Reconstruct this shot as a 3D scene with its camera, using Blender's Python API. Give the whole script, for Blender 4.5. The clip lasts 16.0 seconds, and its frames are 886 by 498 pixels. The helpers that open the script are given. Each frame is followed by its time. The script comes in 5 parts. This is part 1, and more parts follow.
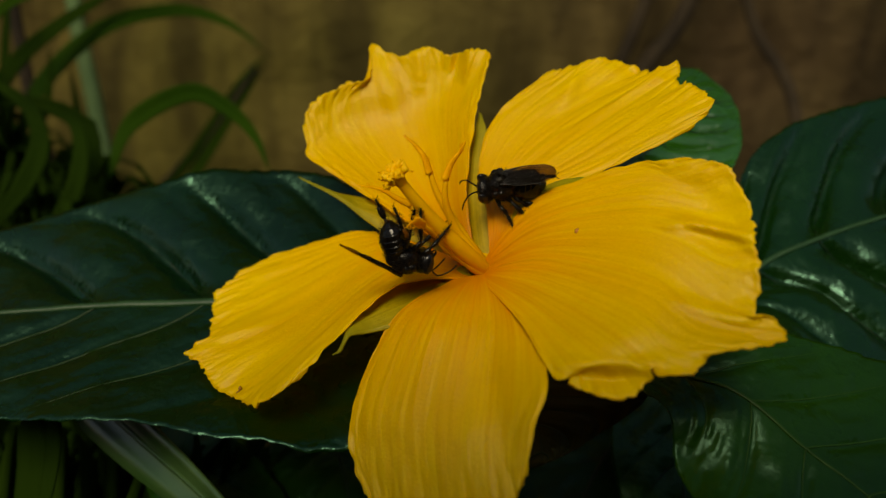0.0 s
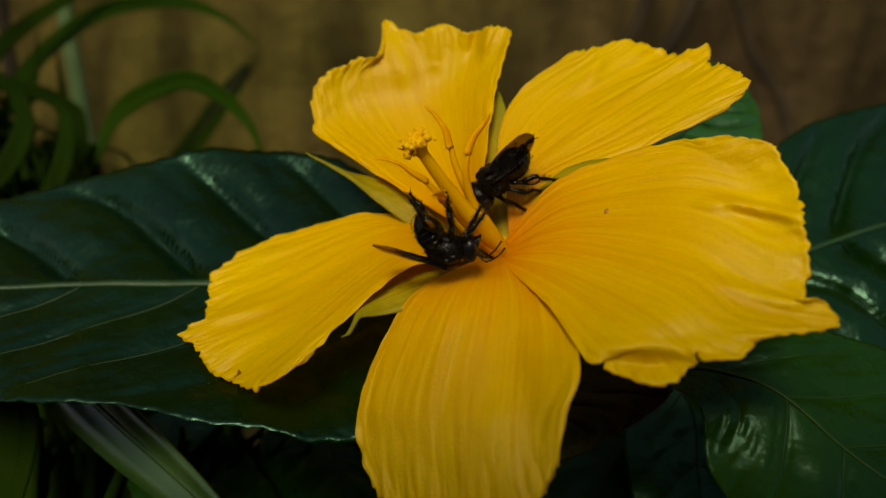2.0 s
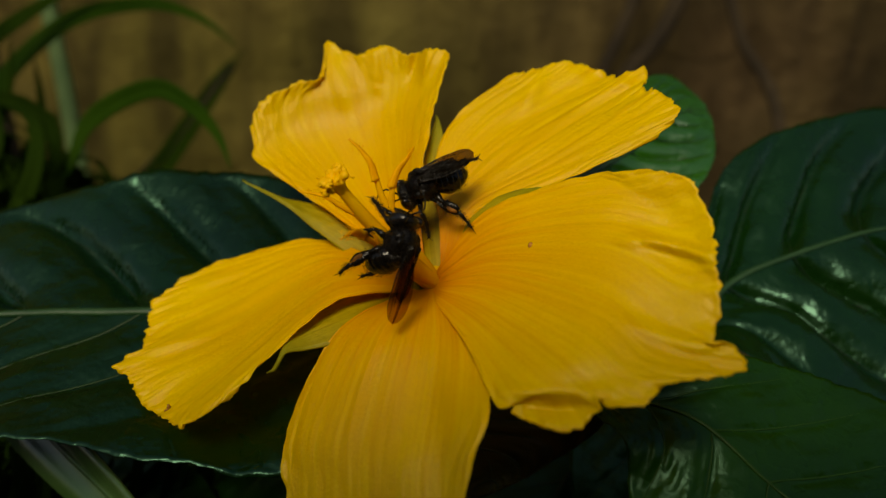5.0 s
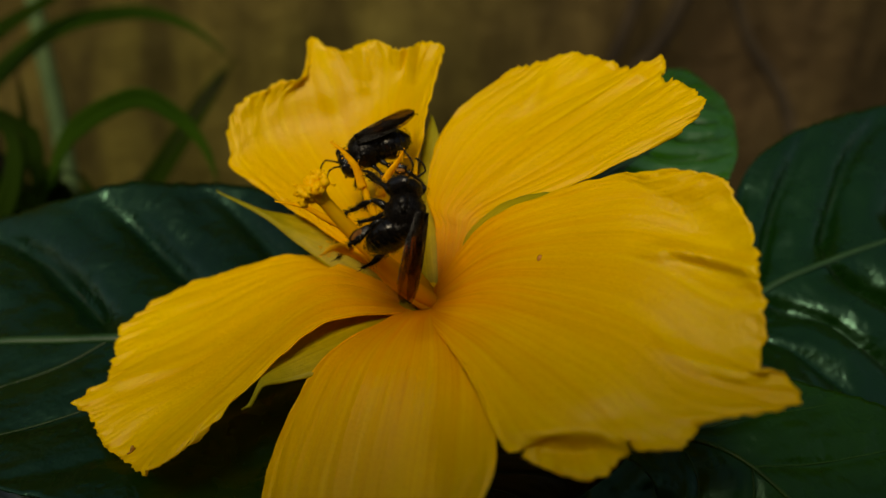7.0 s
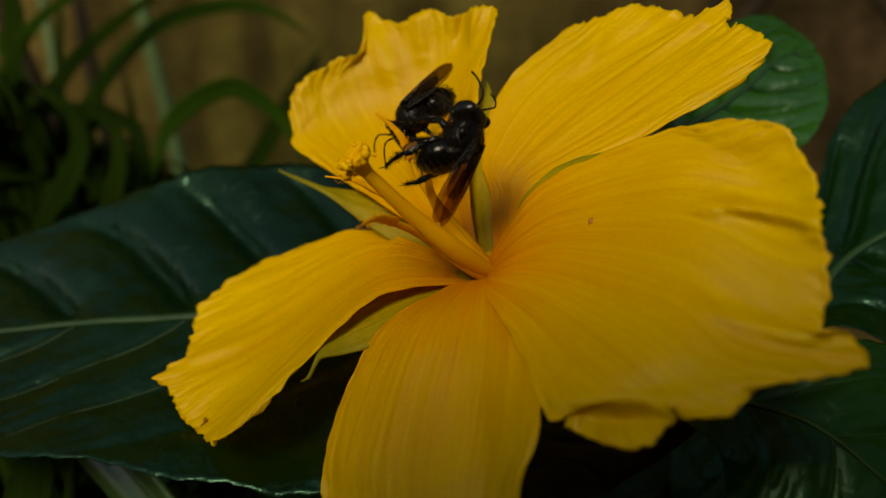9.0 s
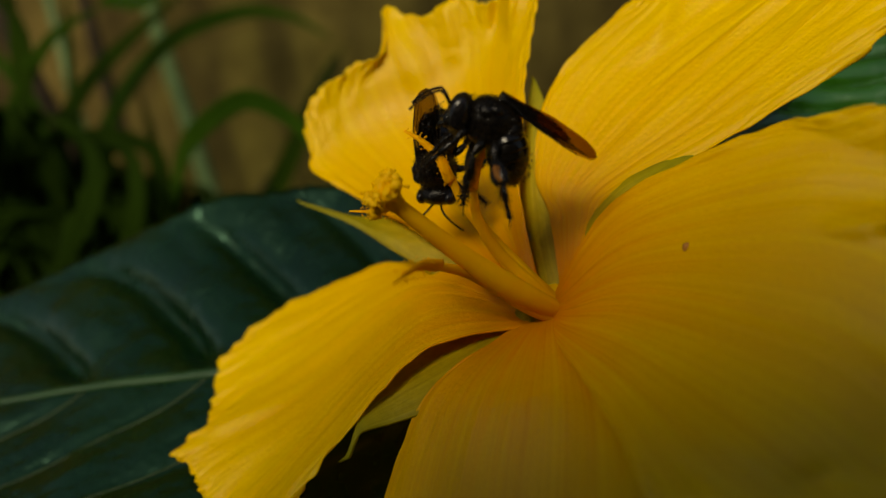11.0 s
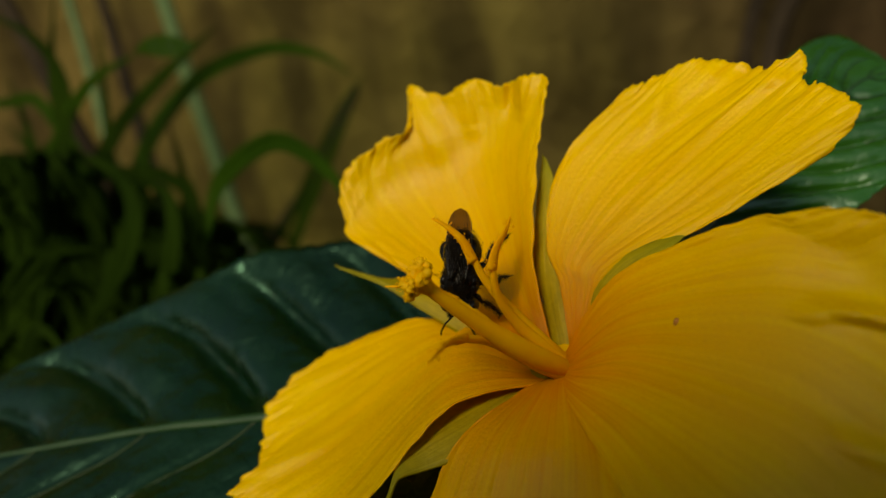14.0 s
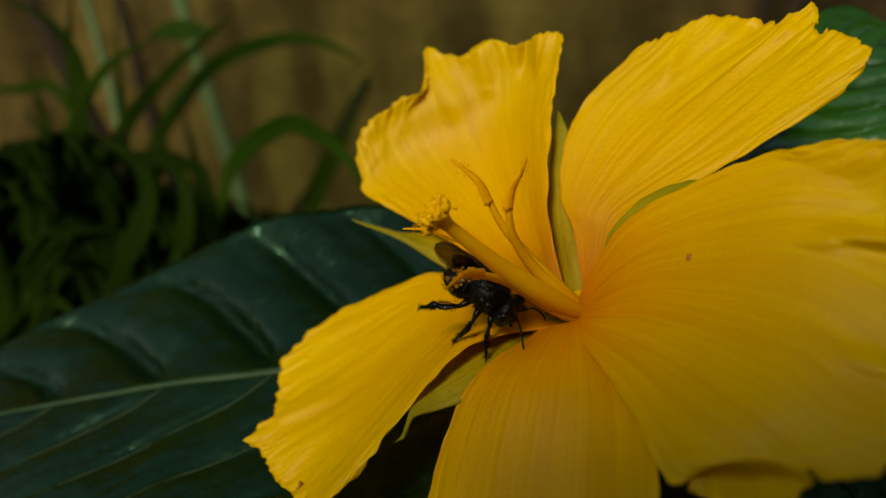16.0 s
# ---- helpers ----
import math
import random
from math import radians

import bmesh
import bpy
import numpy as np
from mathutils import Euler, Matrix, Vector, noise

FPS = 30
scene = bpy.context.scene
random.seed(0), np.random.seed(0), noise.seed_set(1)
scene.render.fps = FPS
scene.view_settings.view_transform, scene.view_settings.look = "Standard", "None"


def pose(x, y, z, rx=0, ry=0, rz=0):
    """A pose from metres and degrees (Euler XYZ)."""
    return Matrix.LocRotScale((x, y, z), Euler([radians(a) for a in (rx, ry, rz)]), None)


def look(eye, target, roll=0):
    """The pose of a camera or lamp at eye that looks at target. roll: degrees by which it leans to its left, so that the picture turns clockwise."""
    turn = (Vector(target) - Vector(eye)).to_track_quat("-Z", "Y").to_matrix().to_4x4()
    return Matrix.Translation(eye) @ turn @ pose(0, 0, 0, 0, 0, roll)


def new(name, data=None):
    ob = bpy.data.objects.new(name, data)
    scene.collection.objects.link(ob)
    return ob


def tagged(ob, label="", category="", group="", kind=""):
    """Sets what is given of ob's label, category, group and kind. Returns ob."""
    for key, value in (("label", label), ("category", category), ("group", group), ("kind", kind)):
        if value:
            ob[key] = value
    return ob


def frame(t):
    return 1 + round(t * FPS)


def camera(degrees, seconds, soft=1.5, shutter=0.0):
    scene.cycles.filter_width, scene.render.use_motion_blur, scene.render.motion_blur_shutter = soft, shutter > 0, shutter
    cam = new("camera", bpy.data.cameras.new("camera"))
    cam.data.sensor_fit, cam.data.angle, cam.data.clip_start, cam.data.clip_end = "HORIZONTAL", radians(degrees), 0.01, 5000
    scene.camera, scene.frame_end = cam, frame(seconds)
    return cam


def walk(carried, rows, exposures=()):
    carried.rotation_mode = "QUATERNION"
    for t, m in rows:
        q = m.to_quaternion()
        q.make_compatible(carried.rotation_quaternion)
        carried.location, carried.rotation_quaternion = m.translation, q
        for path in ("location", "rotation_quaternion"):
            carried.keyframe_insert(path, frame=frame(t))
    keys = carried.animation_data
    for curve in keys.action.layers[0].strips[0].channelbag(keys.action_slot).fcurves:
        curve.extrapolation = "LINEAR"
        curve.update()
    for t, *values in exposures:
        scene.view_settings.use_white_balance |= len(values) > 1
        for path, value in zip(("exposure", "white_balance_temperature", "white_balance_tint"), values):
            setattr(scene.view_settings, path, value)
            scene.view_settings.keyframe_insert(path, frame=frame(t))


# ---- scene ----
# Camera: a phone held a hand's width from the flower
cam = camera(60.37, 16.0, soft=1.4)
cam.data.dof.use_dof = True
cam.data.dof.focus_distance = 0.066
cam.data.dof.aperture_fstop = 22.0
EYE, TILT = 0.5, -28.0
PATH = [
    (0, 0.00145, -0.00154, 0.49815, 64.30, -0.44, 1.61),
    (0.5, -0.00206, -0.00154, 0.49470, 65.09, -1.32, 1.30),
    (1, -0.00100, 0.00276, 0.49113, 65.19, -1.74, 1.31),
    (1.5, -0.00252, 0.00263, 0.49151, 65.37, -1.85, 0.59),
    (2, -0.00231, 0.00120, 0.49251, 65.66, -2.61, 0.93),
    (2.5, -0.00079, 0.00048, 0.49696, 65.26, -2.39, 0.74),
    (3, 0.00099, 0.00148, 0.49522, 65.09, -2.27, 0.93),
    (5.5, 0.00591, 0.00525, 0.49712, 64.42, -1.77, 1.35),
    (6, 0.00614, 0.00792, 0.49542, 64.68, -1.84, 1.50),
    (6.5, 0.00486, 0.01019, 0.49388, 65.13, -2.08, 1.23),
    (7, 0.00589, 0.01170, 0.49358, 65.22, -0.73, 1.08),
    (7.5, 0.00605, 0.01161, 0.49221, 64.89, 1.61, 2.99),
    (8, 0.00890, 0.00978, 0.49119, 64.71, 2.49, 4.76),
    (8.5, 0.01208, 0.01351, 0.48936, 64.45, 3.63, 5.79),
    (9, 0.01079, 0.01271, 0.49240, 63.67, 4.88, 7.57),
    (11.5, 0.00793, 0.02601, 0.49041, 62.94, 10.49, 8.16),
    (12, 0.00943, 0.02463, 0.49239, 62.99, 10.63, 8.60),
    (12.5, 0.01024, 0.02255, 0.49570, 63.34, 10.84, 8.67),
    (13, 0.01122, 0.02208, 0.49793, 63.31, 11.09, 8.65),
    (13.5, 0.00920, 0.02034, 0.49893, 63.38, 11.22, 8.61),
    (14, 0.00953, 0.01987, 0.49890, 63.50, 11.27, 8.83),
    (14.5, 0.00965, 0.02071, 0.49838, 63.84, 11.33, 8.87),
    (15, 0.00607, 0.02043, 0.49389, 63.73, 11.23, 8.72),
    (15.5, 0.00914, 0.02026, 0.49349, 63.94, 11.16, 9.49),
    (16, 0.00848, 0.01612, 0.49488, 64.27, 10.92, 9.56),
]
EXPOSURE = [(0.0, 0.88, 8400, 5), (5.5, 0.86, 8500, 5), (6.5, 0.81, 8700, 6), (7.5, 0.71, 8900, 6), (9.0, 0.67, 8900, 6), (11.5, 0.97, 8700, 5.5), (14.5, 0.99, 8600, 5), (15.1, 0.90, 8600, 5), (16.0, 0.89, 8600, 5)]
walk(cam, [(t, pose(x, y, z, rx, ry, rz)) for t, x, y, z, rx, ry, rz in PATH], EXPOSURE)

# World: shaded daylight under an open sky
world = bpy.data.worlds.new("world")
scene.world = world
world.use_nodes = True
wn = world.node_tree.nodes
sky = wn.new("ShaderNodeTexSky")
sky.sky_type = "NISHITA"
sky.sun_disc = False
sky.sun_elevation, sky.sun_rotation = radians(53), radians(196)
world.node_tree.links.new(sky.outputs[0], wn["Background"].inputs[0])
wn["Background"].inputs[1].default_value = 0.06
sun = new("sun", bpy.data.lights.new("sun", "SUN"))
sun.data.energy, sun.data.angle, sun.data.color = 1.5, radians(22), (1.0, 0.94, 0.82)
sun.matrix_world = look((-0.22, -0.60, 1.40), (0, 0.08, 0.45))

# Everything on the plant is laid out in centimetres from the phone's first place:
# x to the right, y ahead, z up, tipped by the phone's downward look
PLANT = pose(0, 0, EYE, TILT, 0, 0)
CM = 0.01


# ---- materials ----
def material(name, base, rough=0.5, spec=0.5, metal=0.0):
    m = bpy.data.materials.new(name)
    m.use_nodes = True
    b = m.node_tree.nodes["Principled BSDF"]
    b.inputs["Base Color"].default_value = (*base, 1)
    b.inputs["Roughness"].default_value = rough
    b.inputs["Specular IOR Level"].default_value = spec
    b.inputs["Metallic"].default_value = metal
    return m, m.node_tree, b


def node(nt, kind, **inputs):
    n = nt.nodes.new("ShaderNode" + kind)
    for k, v in inputs.items():
        n.inputs[k.replace("_", " ")].default_value = v
    return n


def ramp(nt, fac, stops):
    r = nt.nodes.new("ShaderNodeValToRGB")
    while len(r.color_ramp.elements) < len(stops):
        r.color_ramp.elements.new(0.5)
    for e, (p, c) in zip(r.color_ramp.elements, stops):
        e.position, e.color = p, (*c, 1)
    nt.links.new(fac, r.inputs[0])
    return r.outputs[0]


def mixed(nt, fac, a, b, mode="MIX"):
    x = nt.nodes.new("ShaderNodeMix")
    x.data_type, x.blend_type = "RGBA", mode
    for sock, v in ((x.inputs[0], fac), (x.inputs[6], a), (x.inputs[7], b)):
        if isinstance(v, bpy.types.NodeSocket):
            nt.links.new(v, sock)
        else:
            sock.default_value = v if isinstance(v, float) else (*v, 1)
    return x.outputs[2]


def bumped(nt, b, height, strength, distance):
    k = node(nt, "Bump", Strength=strength, Distance=distance)
    nt.links.new(height, k.inputs["Height"])
    nt.links.new(k.outputs[0], b.inputs["Normal"])


def scaled_uv(nt, sx, sy):
    uv = nt.nodes.new("ShaderNodeUVMap")
    mp = node(nt, "Mapping", Scale=(sx, sy, 1))
    nt.links.new(uv.outputs[0], mp.inputs[0])
    return mp.outputs[0]


def noise_of(nt, vector, scale, detail=4.0, rough=0.55):
    n = node(nt, "TexNoise", Scale=scale, Detail=detail, Roughness=rough)
    if vector is not None:
        nt.links.new(vector, n.inputs["Vector"])
    return n.outputs[0]


def object_space(nt):
    return nt.nodes.new("ShaderNodeTexCoord").outputs["Object"]


def lit_through(nt, b, col, amount):
    """Thin flesh that lets a share of the light through."""
    t = nt.nodes.new("ShaderNodeBsdfTranslucent")
    nt.links.new(col, t.inputs[0])
    mix = nt.nodes.new("ShaderNodeMixShader")
    mix.inputs[0].default_value = amount
    nt.links.new(b.outputs[0], mix.inputs[1])
    nt.links.new(t.outputs[0], mix.inputs[2])
    nt.links.new(mix.outputs[0], nt.nodes["Material Output"].inputs[0])


def petal_material():
    m, nt, b = material("petal_yellow", (0.86, 0.55, 0.008), 0.38, 0.34)
    b.inputs["Sheen Weight"].default_value = 0.04
    b.inputs["Sheen Roughness"].default_value = 0.45
    b.inputs["Sheen Tint"].default_value = (1.0, 0.86, 0.5, 1)
    uv = nt.nodes.new("ShaderNodeUVMap")
    sep = nt.nodes.new("ShaderNodeSeparateXYZ")
    nt.links.new(uv.outputs[0], sep.inputs[0])
    veins = noise_of(nt, scaled_uv(nt, 26, 0.7), 1.0, 5.0, 0.55)
    reach = nt.nodes.new("ShaderNodeMath")
    reach.operation = "MULTIPLY_ADD"
    reach.inputs[1].default_value = 0.34
    nt.links.new(veins, reach.inputs[0])
    nt.links.new(sep.outputs[1], reach.inputs[2])
    along = ramp(nt, reach.outputs[0], [(0.15, (0.90, 0.46, 0.006)), (0.31, (0.92, 0.375, 0.001)), (0.46, (0.92, 0.485, 0.002)), (0.64, (0.92, 0.59, 0.005)), (1.0, (0.93, 0.675, 0.013))])
    fine = noise_of(nt, scaled_uv(nt, 150, 3.0), 1.0, 3.0, 0.6)
    dark = ramp(nt, veins, [(0.34, (0.93, 0.84, 0.6)), (0.60, (1, 1, 1))])
    col = mixed(nt, 0.55, along, dark, "MULTIPLY")
    grain = ramp(nt, noise_of(nt, scaled_uv(nt, 190, 90.0), 1.0, 3.0, 0.7), [(0.36, (0.88, 0.80, 0.5)), (0.60, (1, 1, 1))])
    col = mixed(nt, 0.45, col, grain, "MULTIPLY")
    streak = ramp(nt, noise_of(nt, scaled_uv(nt, 64, 1.6), 1.0, 4.0, 0.6), [(0.36, (0.92, 0.85, 0.5)), (0.56, (1, 1, 1))])
    col = mixed(nt, 0.6, col, streak, "MULTIPLY")
    blot = ramp(nt, noise_of(nt, object_space(nt), 110.0), [(0.3, (0.90, 0.83, 0.6)), (0.6, (1, 1, 1))])
    col = mixed(nt, 0.5, col, blot, "MULTIPLY")
    nt.links.new(col, b.inputs["Base Color"])
    cells = noise_of(nt, object_space(nt), 3200.0, 2.0, 0.6)
    wrinkle = noise_of(nt, scaled_uv(nt, 22, 2.5), 1.0, 4.0, 0.6)
    hgt = mixed(nt, 0.5, mixed(nt, 0.7, veins, fine), mixed(nt, 0.7, wrinkle, cells))
    bumped(nt, b, hgt, 0.58, 0.00036)
    lit_through(nt, b, col, 0.45)
    return m


def sepal_material():
    """Pale green, finely ribbed lengthwise and thin enough to let light through."""
    m, nt, b = material("sepal_green", (0.3, 0.28, 0.03), 0.5, 0.2)
    ribs = noise_of(nt, scaled_uv(nt, 16, 1.2), 1.0, 4.0, 0.6)
    grain = noise_of(nt, object_space(nt), 1600.0, 3.0, 0.6)
    col = ramp(nt, ribs, [(0.3, (0.34, 0.25, 0.004)), (0.7, (0.52, 0.40, 0.022))])
    col = mixed(nt, 0.5, col, ramp(nt, grain, [(0.35, (0.7, 0.75, 0.5)), (0.65, (1, 1, 1))]), "MULTIPLY")
    uv = nt.nodes.new("ShaderNodeUVMap")
    sep = nt.nodes.new("ShaderNodeSeparateXYZ")
    nt.links.new(uv.outputs[0], sep.inputs[0])
    col = mixed(nt, 1.0, col, ramp(nt, sep.outputs[1], [(0.05, (1.0, 0.92, 0.7)), (0.5, (0.94, 0.94, 0.75)), (1.0, (0.66, 0.84, 0.85))]), "MULTIPLY")
    nt.links.new(col, b.inputs["Base Color"])
    bumped(nt, b, mixed(nt, 0.5, ribs, grain), 0.6, 0.0003)
    lit_through(nt, b, col, 0.3)
    return m


def leaf_material(name, dark, light, rough, spec=0.4, sheen=(0.62, 1.0, 0.84)):
    """Waxy leaf skin: blotched green, with a net of fine veins sunk into it and a gloss that comes and goes."""
    m, nt, b = material(name, dark, rough, spec)
    # The sky's teal reflection is put into the tint of the gloss
    b.inputs["Specular Tint"].default_value = (*sheen, 1)
    n1 = noise_of(nt, object_space(nt), 45.0, 5.0)
    n2 = noise_of(nt, object_space(nt), 420.0, 3.0)
    n3 = noise_of(nt, object_space(nt), 170.0, 3.0)
    net = node(nt, "TexVoronoi", Scale=330.0)
    net.feature = "DISTANCE_TO_EDGE"
    nt.links.new(object_space(nt), net.inputs["Vector"])
    mesh = ramp(nt, net.outputs["Distance"], [(0.0, (0, 0, 0)), (0.14, (1, 1, 1))])
    col = ramp(nt, n1, [(0.3, dark), (0.7, light)])
    col = mixed(nt, 0.3, col, ramp(nt, n2, [(0.35, (0.55, 0.55, 0.5)), (0.65, (1, 1, 1))]), "MULTIPLY")
    nt.links.new(col, b.inputs["Base Color"])
    nt.links.new(ramp(nt, n3, [(0.32, (rough * 0.8,) * 3), (0.68, (rough * 1.3,) * 3)]), b.inputs["Roughness"])
    bumped(nt, b, mixed(nt, 0.02, mixed(nt, 0.28, mixed(nt, 0.5, n1, n3), n2), mesh), 0.65, 0.0013)
    return m


def mottled(name, a, c, scale, rough=0.6, bump=0.3, dist=0.0004, spec=0.4, thin=0.0):
    m, nt, b = material(name, a, rough, spec)
    n = noise_of(nt, object_space(nt), scale, 5.0)
    col = ramp(nt, n, [(0.3, a), (0.7, c)])
    nt.links.new(col, b.inputs["Base Color"])
    bumped(nt, b, n, bump, dist)
    if thin:
        lit_through(nt, b, col, thin)
    return m


def wing_material(name, stops, tint):
    """A thin brown film: see-through where the stops along it are low, with a faint gloss."""
    m, nt, b = material(name, (0.003, 0.002, 0.001), 0.2, 0.10)
    t = nt.nodes.new("ShaderNodeBsdfTransparent")
    t.inputs[0].default_value = (*tint, 1)
    mix = nt.nodes.new("ShaderNodeMixShader")
    uv = nt.nodes.new("ShaderNodeUVMap")
    sep = nt.nodes.new("ShaderNodeSeparateXYZ")
    nt.links.new(uv.outputs[0], sep.inputs[0])
    n = noise_of(nt, scaled_uv(nt, 7, 3), 1.0)
    along = ramp(nt, sep.outputs[1], [(p, (k,) * 3) for p, k in stops])
    nt.links.new(mixed(nt, 0.5, along, ramp(nt, n, [(0.3, (0.6,) * 3), (0.7, (1.0,) * 3)]), "MULTIPLY"), mix.inputs[0])
    bumped(nt, b, noise_of(nt, scaled_uv(nt, 30, 6), 1.0, 3.0), 0.5, 0.0001)
    nt.links.new(t.outputs[0], mix.inputs[1])
    nt.links.new(b.outputs[0], mix.inputs[2])
    nt.links.new(mix.outputs[0], nt.nodes["Material Output"].inputs[0])
    return m


def bee_material(name, base, rough, spec, grain, bump):
    """Black chitin: pitted at two scales, so that its gloss breaks into small glints."""
    m, nt, b = material(name, base, rough, spec)
    n1 = noise_of(nt, object_space(nt), grain, 3.0, 0.6)
    n2 = noise_of(nt, object_space(nt), grain * 5, 2.0, 0.6)
    nt.links.new(ramp(nt, n1, [(0.3, base), (0.75, tuple(2.5 * k for k in base))]), b.inputs["Base Color"])
    nt.links.new(ramp(nt, n2, [(0.35, (rough * 0.7,) * 3), (0.7, (rough * 1.7,) * 3)]), b.inputs["Roughness"])
    bumped(nt, b, mixed(nt, 0.4, n1, n2), bump, 0.00012)
    return m


def wall_material():
    m, nt, b = material("earth_wall", (0.2, 0.13, 0.07), 0.9, 0.2)
    tc = object_space(nt)
    mp = node(nt, "Mapping", Scale=(1, 1, 0.25))
    nt.links.new(tc, mp.inputs[0])
    big = noise_of(nt, mp.outputs[0], 9.0, 5.0, 0.6)
    streak = noise_of(nt, mp.outputs[0], 34.0, 5.0, 0.6)
    moss = noise_of(nt, tc, 5.0, 3.0)
    col = ramp(nt, big, [(0.32, (0.065, 0.048, 0.016)), (0.48, (0.140, 0.106, 0.040)), (0.60, (0.200, 0.153, 0.066)), (0.72, (0.32, 0.26, 0.13))])
    col = mixed(nt, 0.9, col, ramp(nt, streak, [(0.38, (0.36, 0.34, 0.30)), (0.60, (1, 1, 1))]), "MULTIPLY")
    col = mixed(nt, 0.8, col, ramp(nt, moss, [(0.40, (0.74, 0.86, 0.52)), (0.60, (1, 0.96, 0.95))]), "MULTIPLY")
    # Wall tone along x: olive at the left, darker and browner at the right
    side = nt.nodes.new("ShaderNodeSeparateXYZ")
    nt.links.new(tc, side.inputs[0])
    tone_x = nt.nodes.new("ShaderNodeMath")
    tone_x.operation = "MULTIPLY_ADD"
    tone_x.inputs[1].default_value, tone_x.inputs[2].default_value = 2.2, 0.5
    nt.links.new(side.outputs[0], tone_x.inputs[0])
    col = mixed(nt, 1.0, col, ramp(nt, tone_x.outputs[0], [(0.0, (1.0, 0.98, 0.66)), (0.42, (0.92, 0.88, 0.68)), (0.75, (0.42, 0.36, 0.34)), (1.0, (0.37, 0.32, 0.32))]), "MULTIPLY")
    nt.links.new(col, b.inputs["Base Color"])
    bumped(nt, b, noise_of(nt, tc, 90.0, 6.0), 0.6, 0.006)
    return m


M_PETAL = petal_material()
M_SEPAL = sepal_material()
M_FILAMENT = mottled("filament_yellow", (0.88, 0.47, 0.006), (0.92, 0.56, 0.016), 300.0, 0.45, spec=0.25, thin=0.35)
M_ANTHER = mottled("anther_orange", (0.82, 0.36, 0.006), (0.90, 0.48, 0.012), 900.0, 0.7, 0.6, 0.0002, spec=0.2, thin=0.25)
M_STIGMA = mottled("stigma_yellow", (0.86, 0.47, 0.008), (0.92, 0.57, 0.020), 900.0, 0.6, 0.5, 0.0002, spec=0.2, thin=0.3)
# Near-black greens: shade over the two big leaves is put into their colour
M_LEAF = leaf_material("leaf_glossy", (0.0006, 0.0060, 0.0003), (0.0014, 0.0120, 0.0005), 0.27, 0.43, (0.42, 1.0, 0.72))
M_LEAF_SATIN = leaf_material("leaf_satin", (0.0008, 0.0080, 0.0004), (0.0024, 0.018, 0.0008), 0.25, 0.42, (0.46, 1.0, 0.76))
M_LEAF_GREEN = leaf_material("leaf_green", (0.0065, 0.047, 0.002), (0.017, 0.097, 0.005), 0.30, 0.8, (0.75, 1.0, 0.9))
M_LEAF_LOW = leaf_material("leaf_lower", (0.0030, 0.020, 0.0006), (0.009, 0.044, 0.0012), 0.30, 0.24, (0.50, 1.0, 0.74))
# Shade and the petals' yellow bounce are put into this leaf's brownish colour
M_LEAF_SHADE_TINT = leaf_material("leaf_shade_tint", (0.014, 0.018, 0.002), (0.034, 0.036, 0.004), 0.45, 0.15, (0.8, 1.0, 0.8))
M_RIB_SOFT = mottled("leaf_rib_soft", (0.003, 0.018, 0.002), (0.006, 0.027, 0.004), 200.0, 0.5, spec=0.2)
M_RIB_LOW = mottled("leaf_rib_low", (0.009, 0.040, 0.003), (0.018, 0.062, 0.006), 200.0, 0.5, spec=0.2)
M_RIB_DARK = mottled("leaf_rib_dark", (0.002, 0.011, 0.002), (0.004, 0.018, 0.003), 200.0, 0.4)
M_RIB = mottled("leaf_side_rib", (0.004, 0.022, 0.005), (0.009, 0.034, 0.009), 200.0, 0.4, spec=0.3)
M_VEIN = mottled("leaf_rib", (0.008, 0.036, 0.010), (0.016, 0.052, 0.016), 200.0, 0.45, spec=0.4)
M_STEM = mottled("stem_pale_green", (0.05, 0.10, 0.035), (0.10, 0.16, 0.06), 60.0, 0.6, spec=0.2)
M_STALK = mottled("stalk_green", (0.05, 0.09, 0.02), (0.10, 0.14, 0.04), 90.0, 0.6)
M_TWIG = mottled("twig_brown", (0.014, 0.010, 0.006), (0.034, 0.024, 0.013), 80.0, 0.9, spec=0.15)
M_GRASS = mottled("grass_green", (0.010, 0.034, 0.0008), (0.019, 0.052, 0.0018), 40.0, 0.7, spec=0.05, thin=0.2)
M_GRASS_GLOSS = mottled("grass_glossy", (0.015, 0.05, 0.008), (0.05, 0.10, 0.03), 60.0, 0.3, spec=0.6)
# A second grass green, with the shade put into its colour
M_GRASS_SHADED = mottled("grass_shaded", (0.005, 0.014, 0.0008), (0.011, 0.026, 0.0016), 40.0, 0.9, spec=0.03)
M_BEE = bee_material("bee_black", (0.0022, 0.0018, 0.0015), 0.24, 0.16, 2200.0, 0.8)
M_SHELL = bee_material("bee_shell", (0.0022, 0.0018, 0.0014), 0.15, 0.22, 900.0, 0.3)
M_EYE = bee_material("bee_eye", (0.0035, 0.003, 0.003), 0.2, 0.3, 4000.0, 0.15)
M_LEG = bee_material("bee_leg", (0.0025, 0.002, 0.0014), 0.22, 0.2, 1800.0, 0.6)
M_AMBER = mottled("bee_amber", (0.09, 0.032, 0.004), (0.22, 0.085, 0.010), 1500.0, 0.6, 0.6, 0.0001, spec=0.15)
M_HAIR = mottled("bee_hair", (0.004, 0.003, 0.002), (0.022, 0.013, 0.005), 900.0, 0.6, spec=0.15)
M_WING = wing_material("wing_amber", ((0.0, 0.4), (0.35, 0.25), (0.65, 0.24), (1.0, 0.28)), (0.60, 0.42, 0.22))
M_WING_DARK = wing_material("wing_smoky", ((0.0, 0.3), (0.45, 0.2), (0.75, 0.24), (1.0, 0.32)), (0.56, 0.46, 0.30))
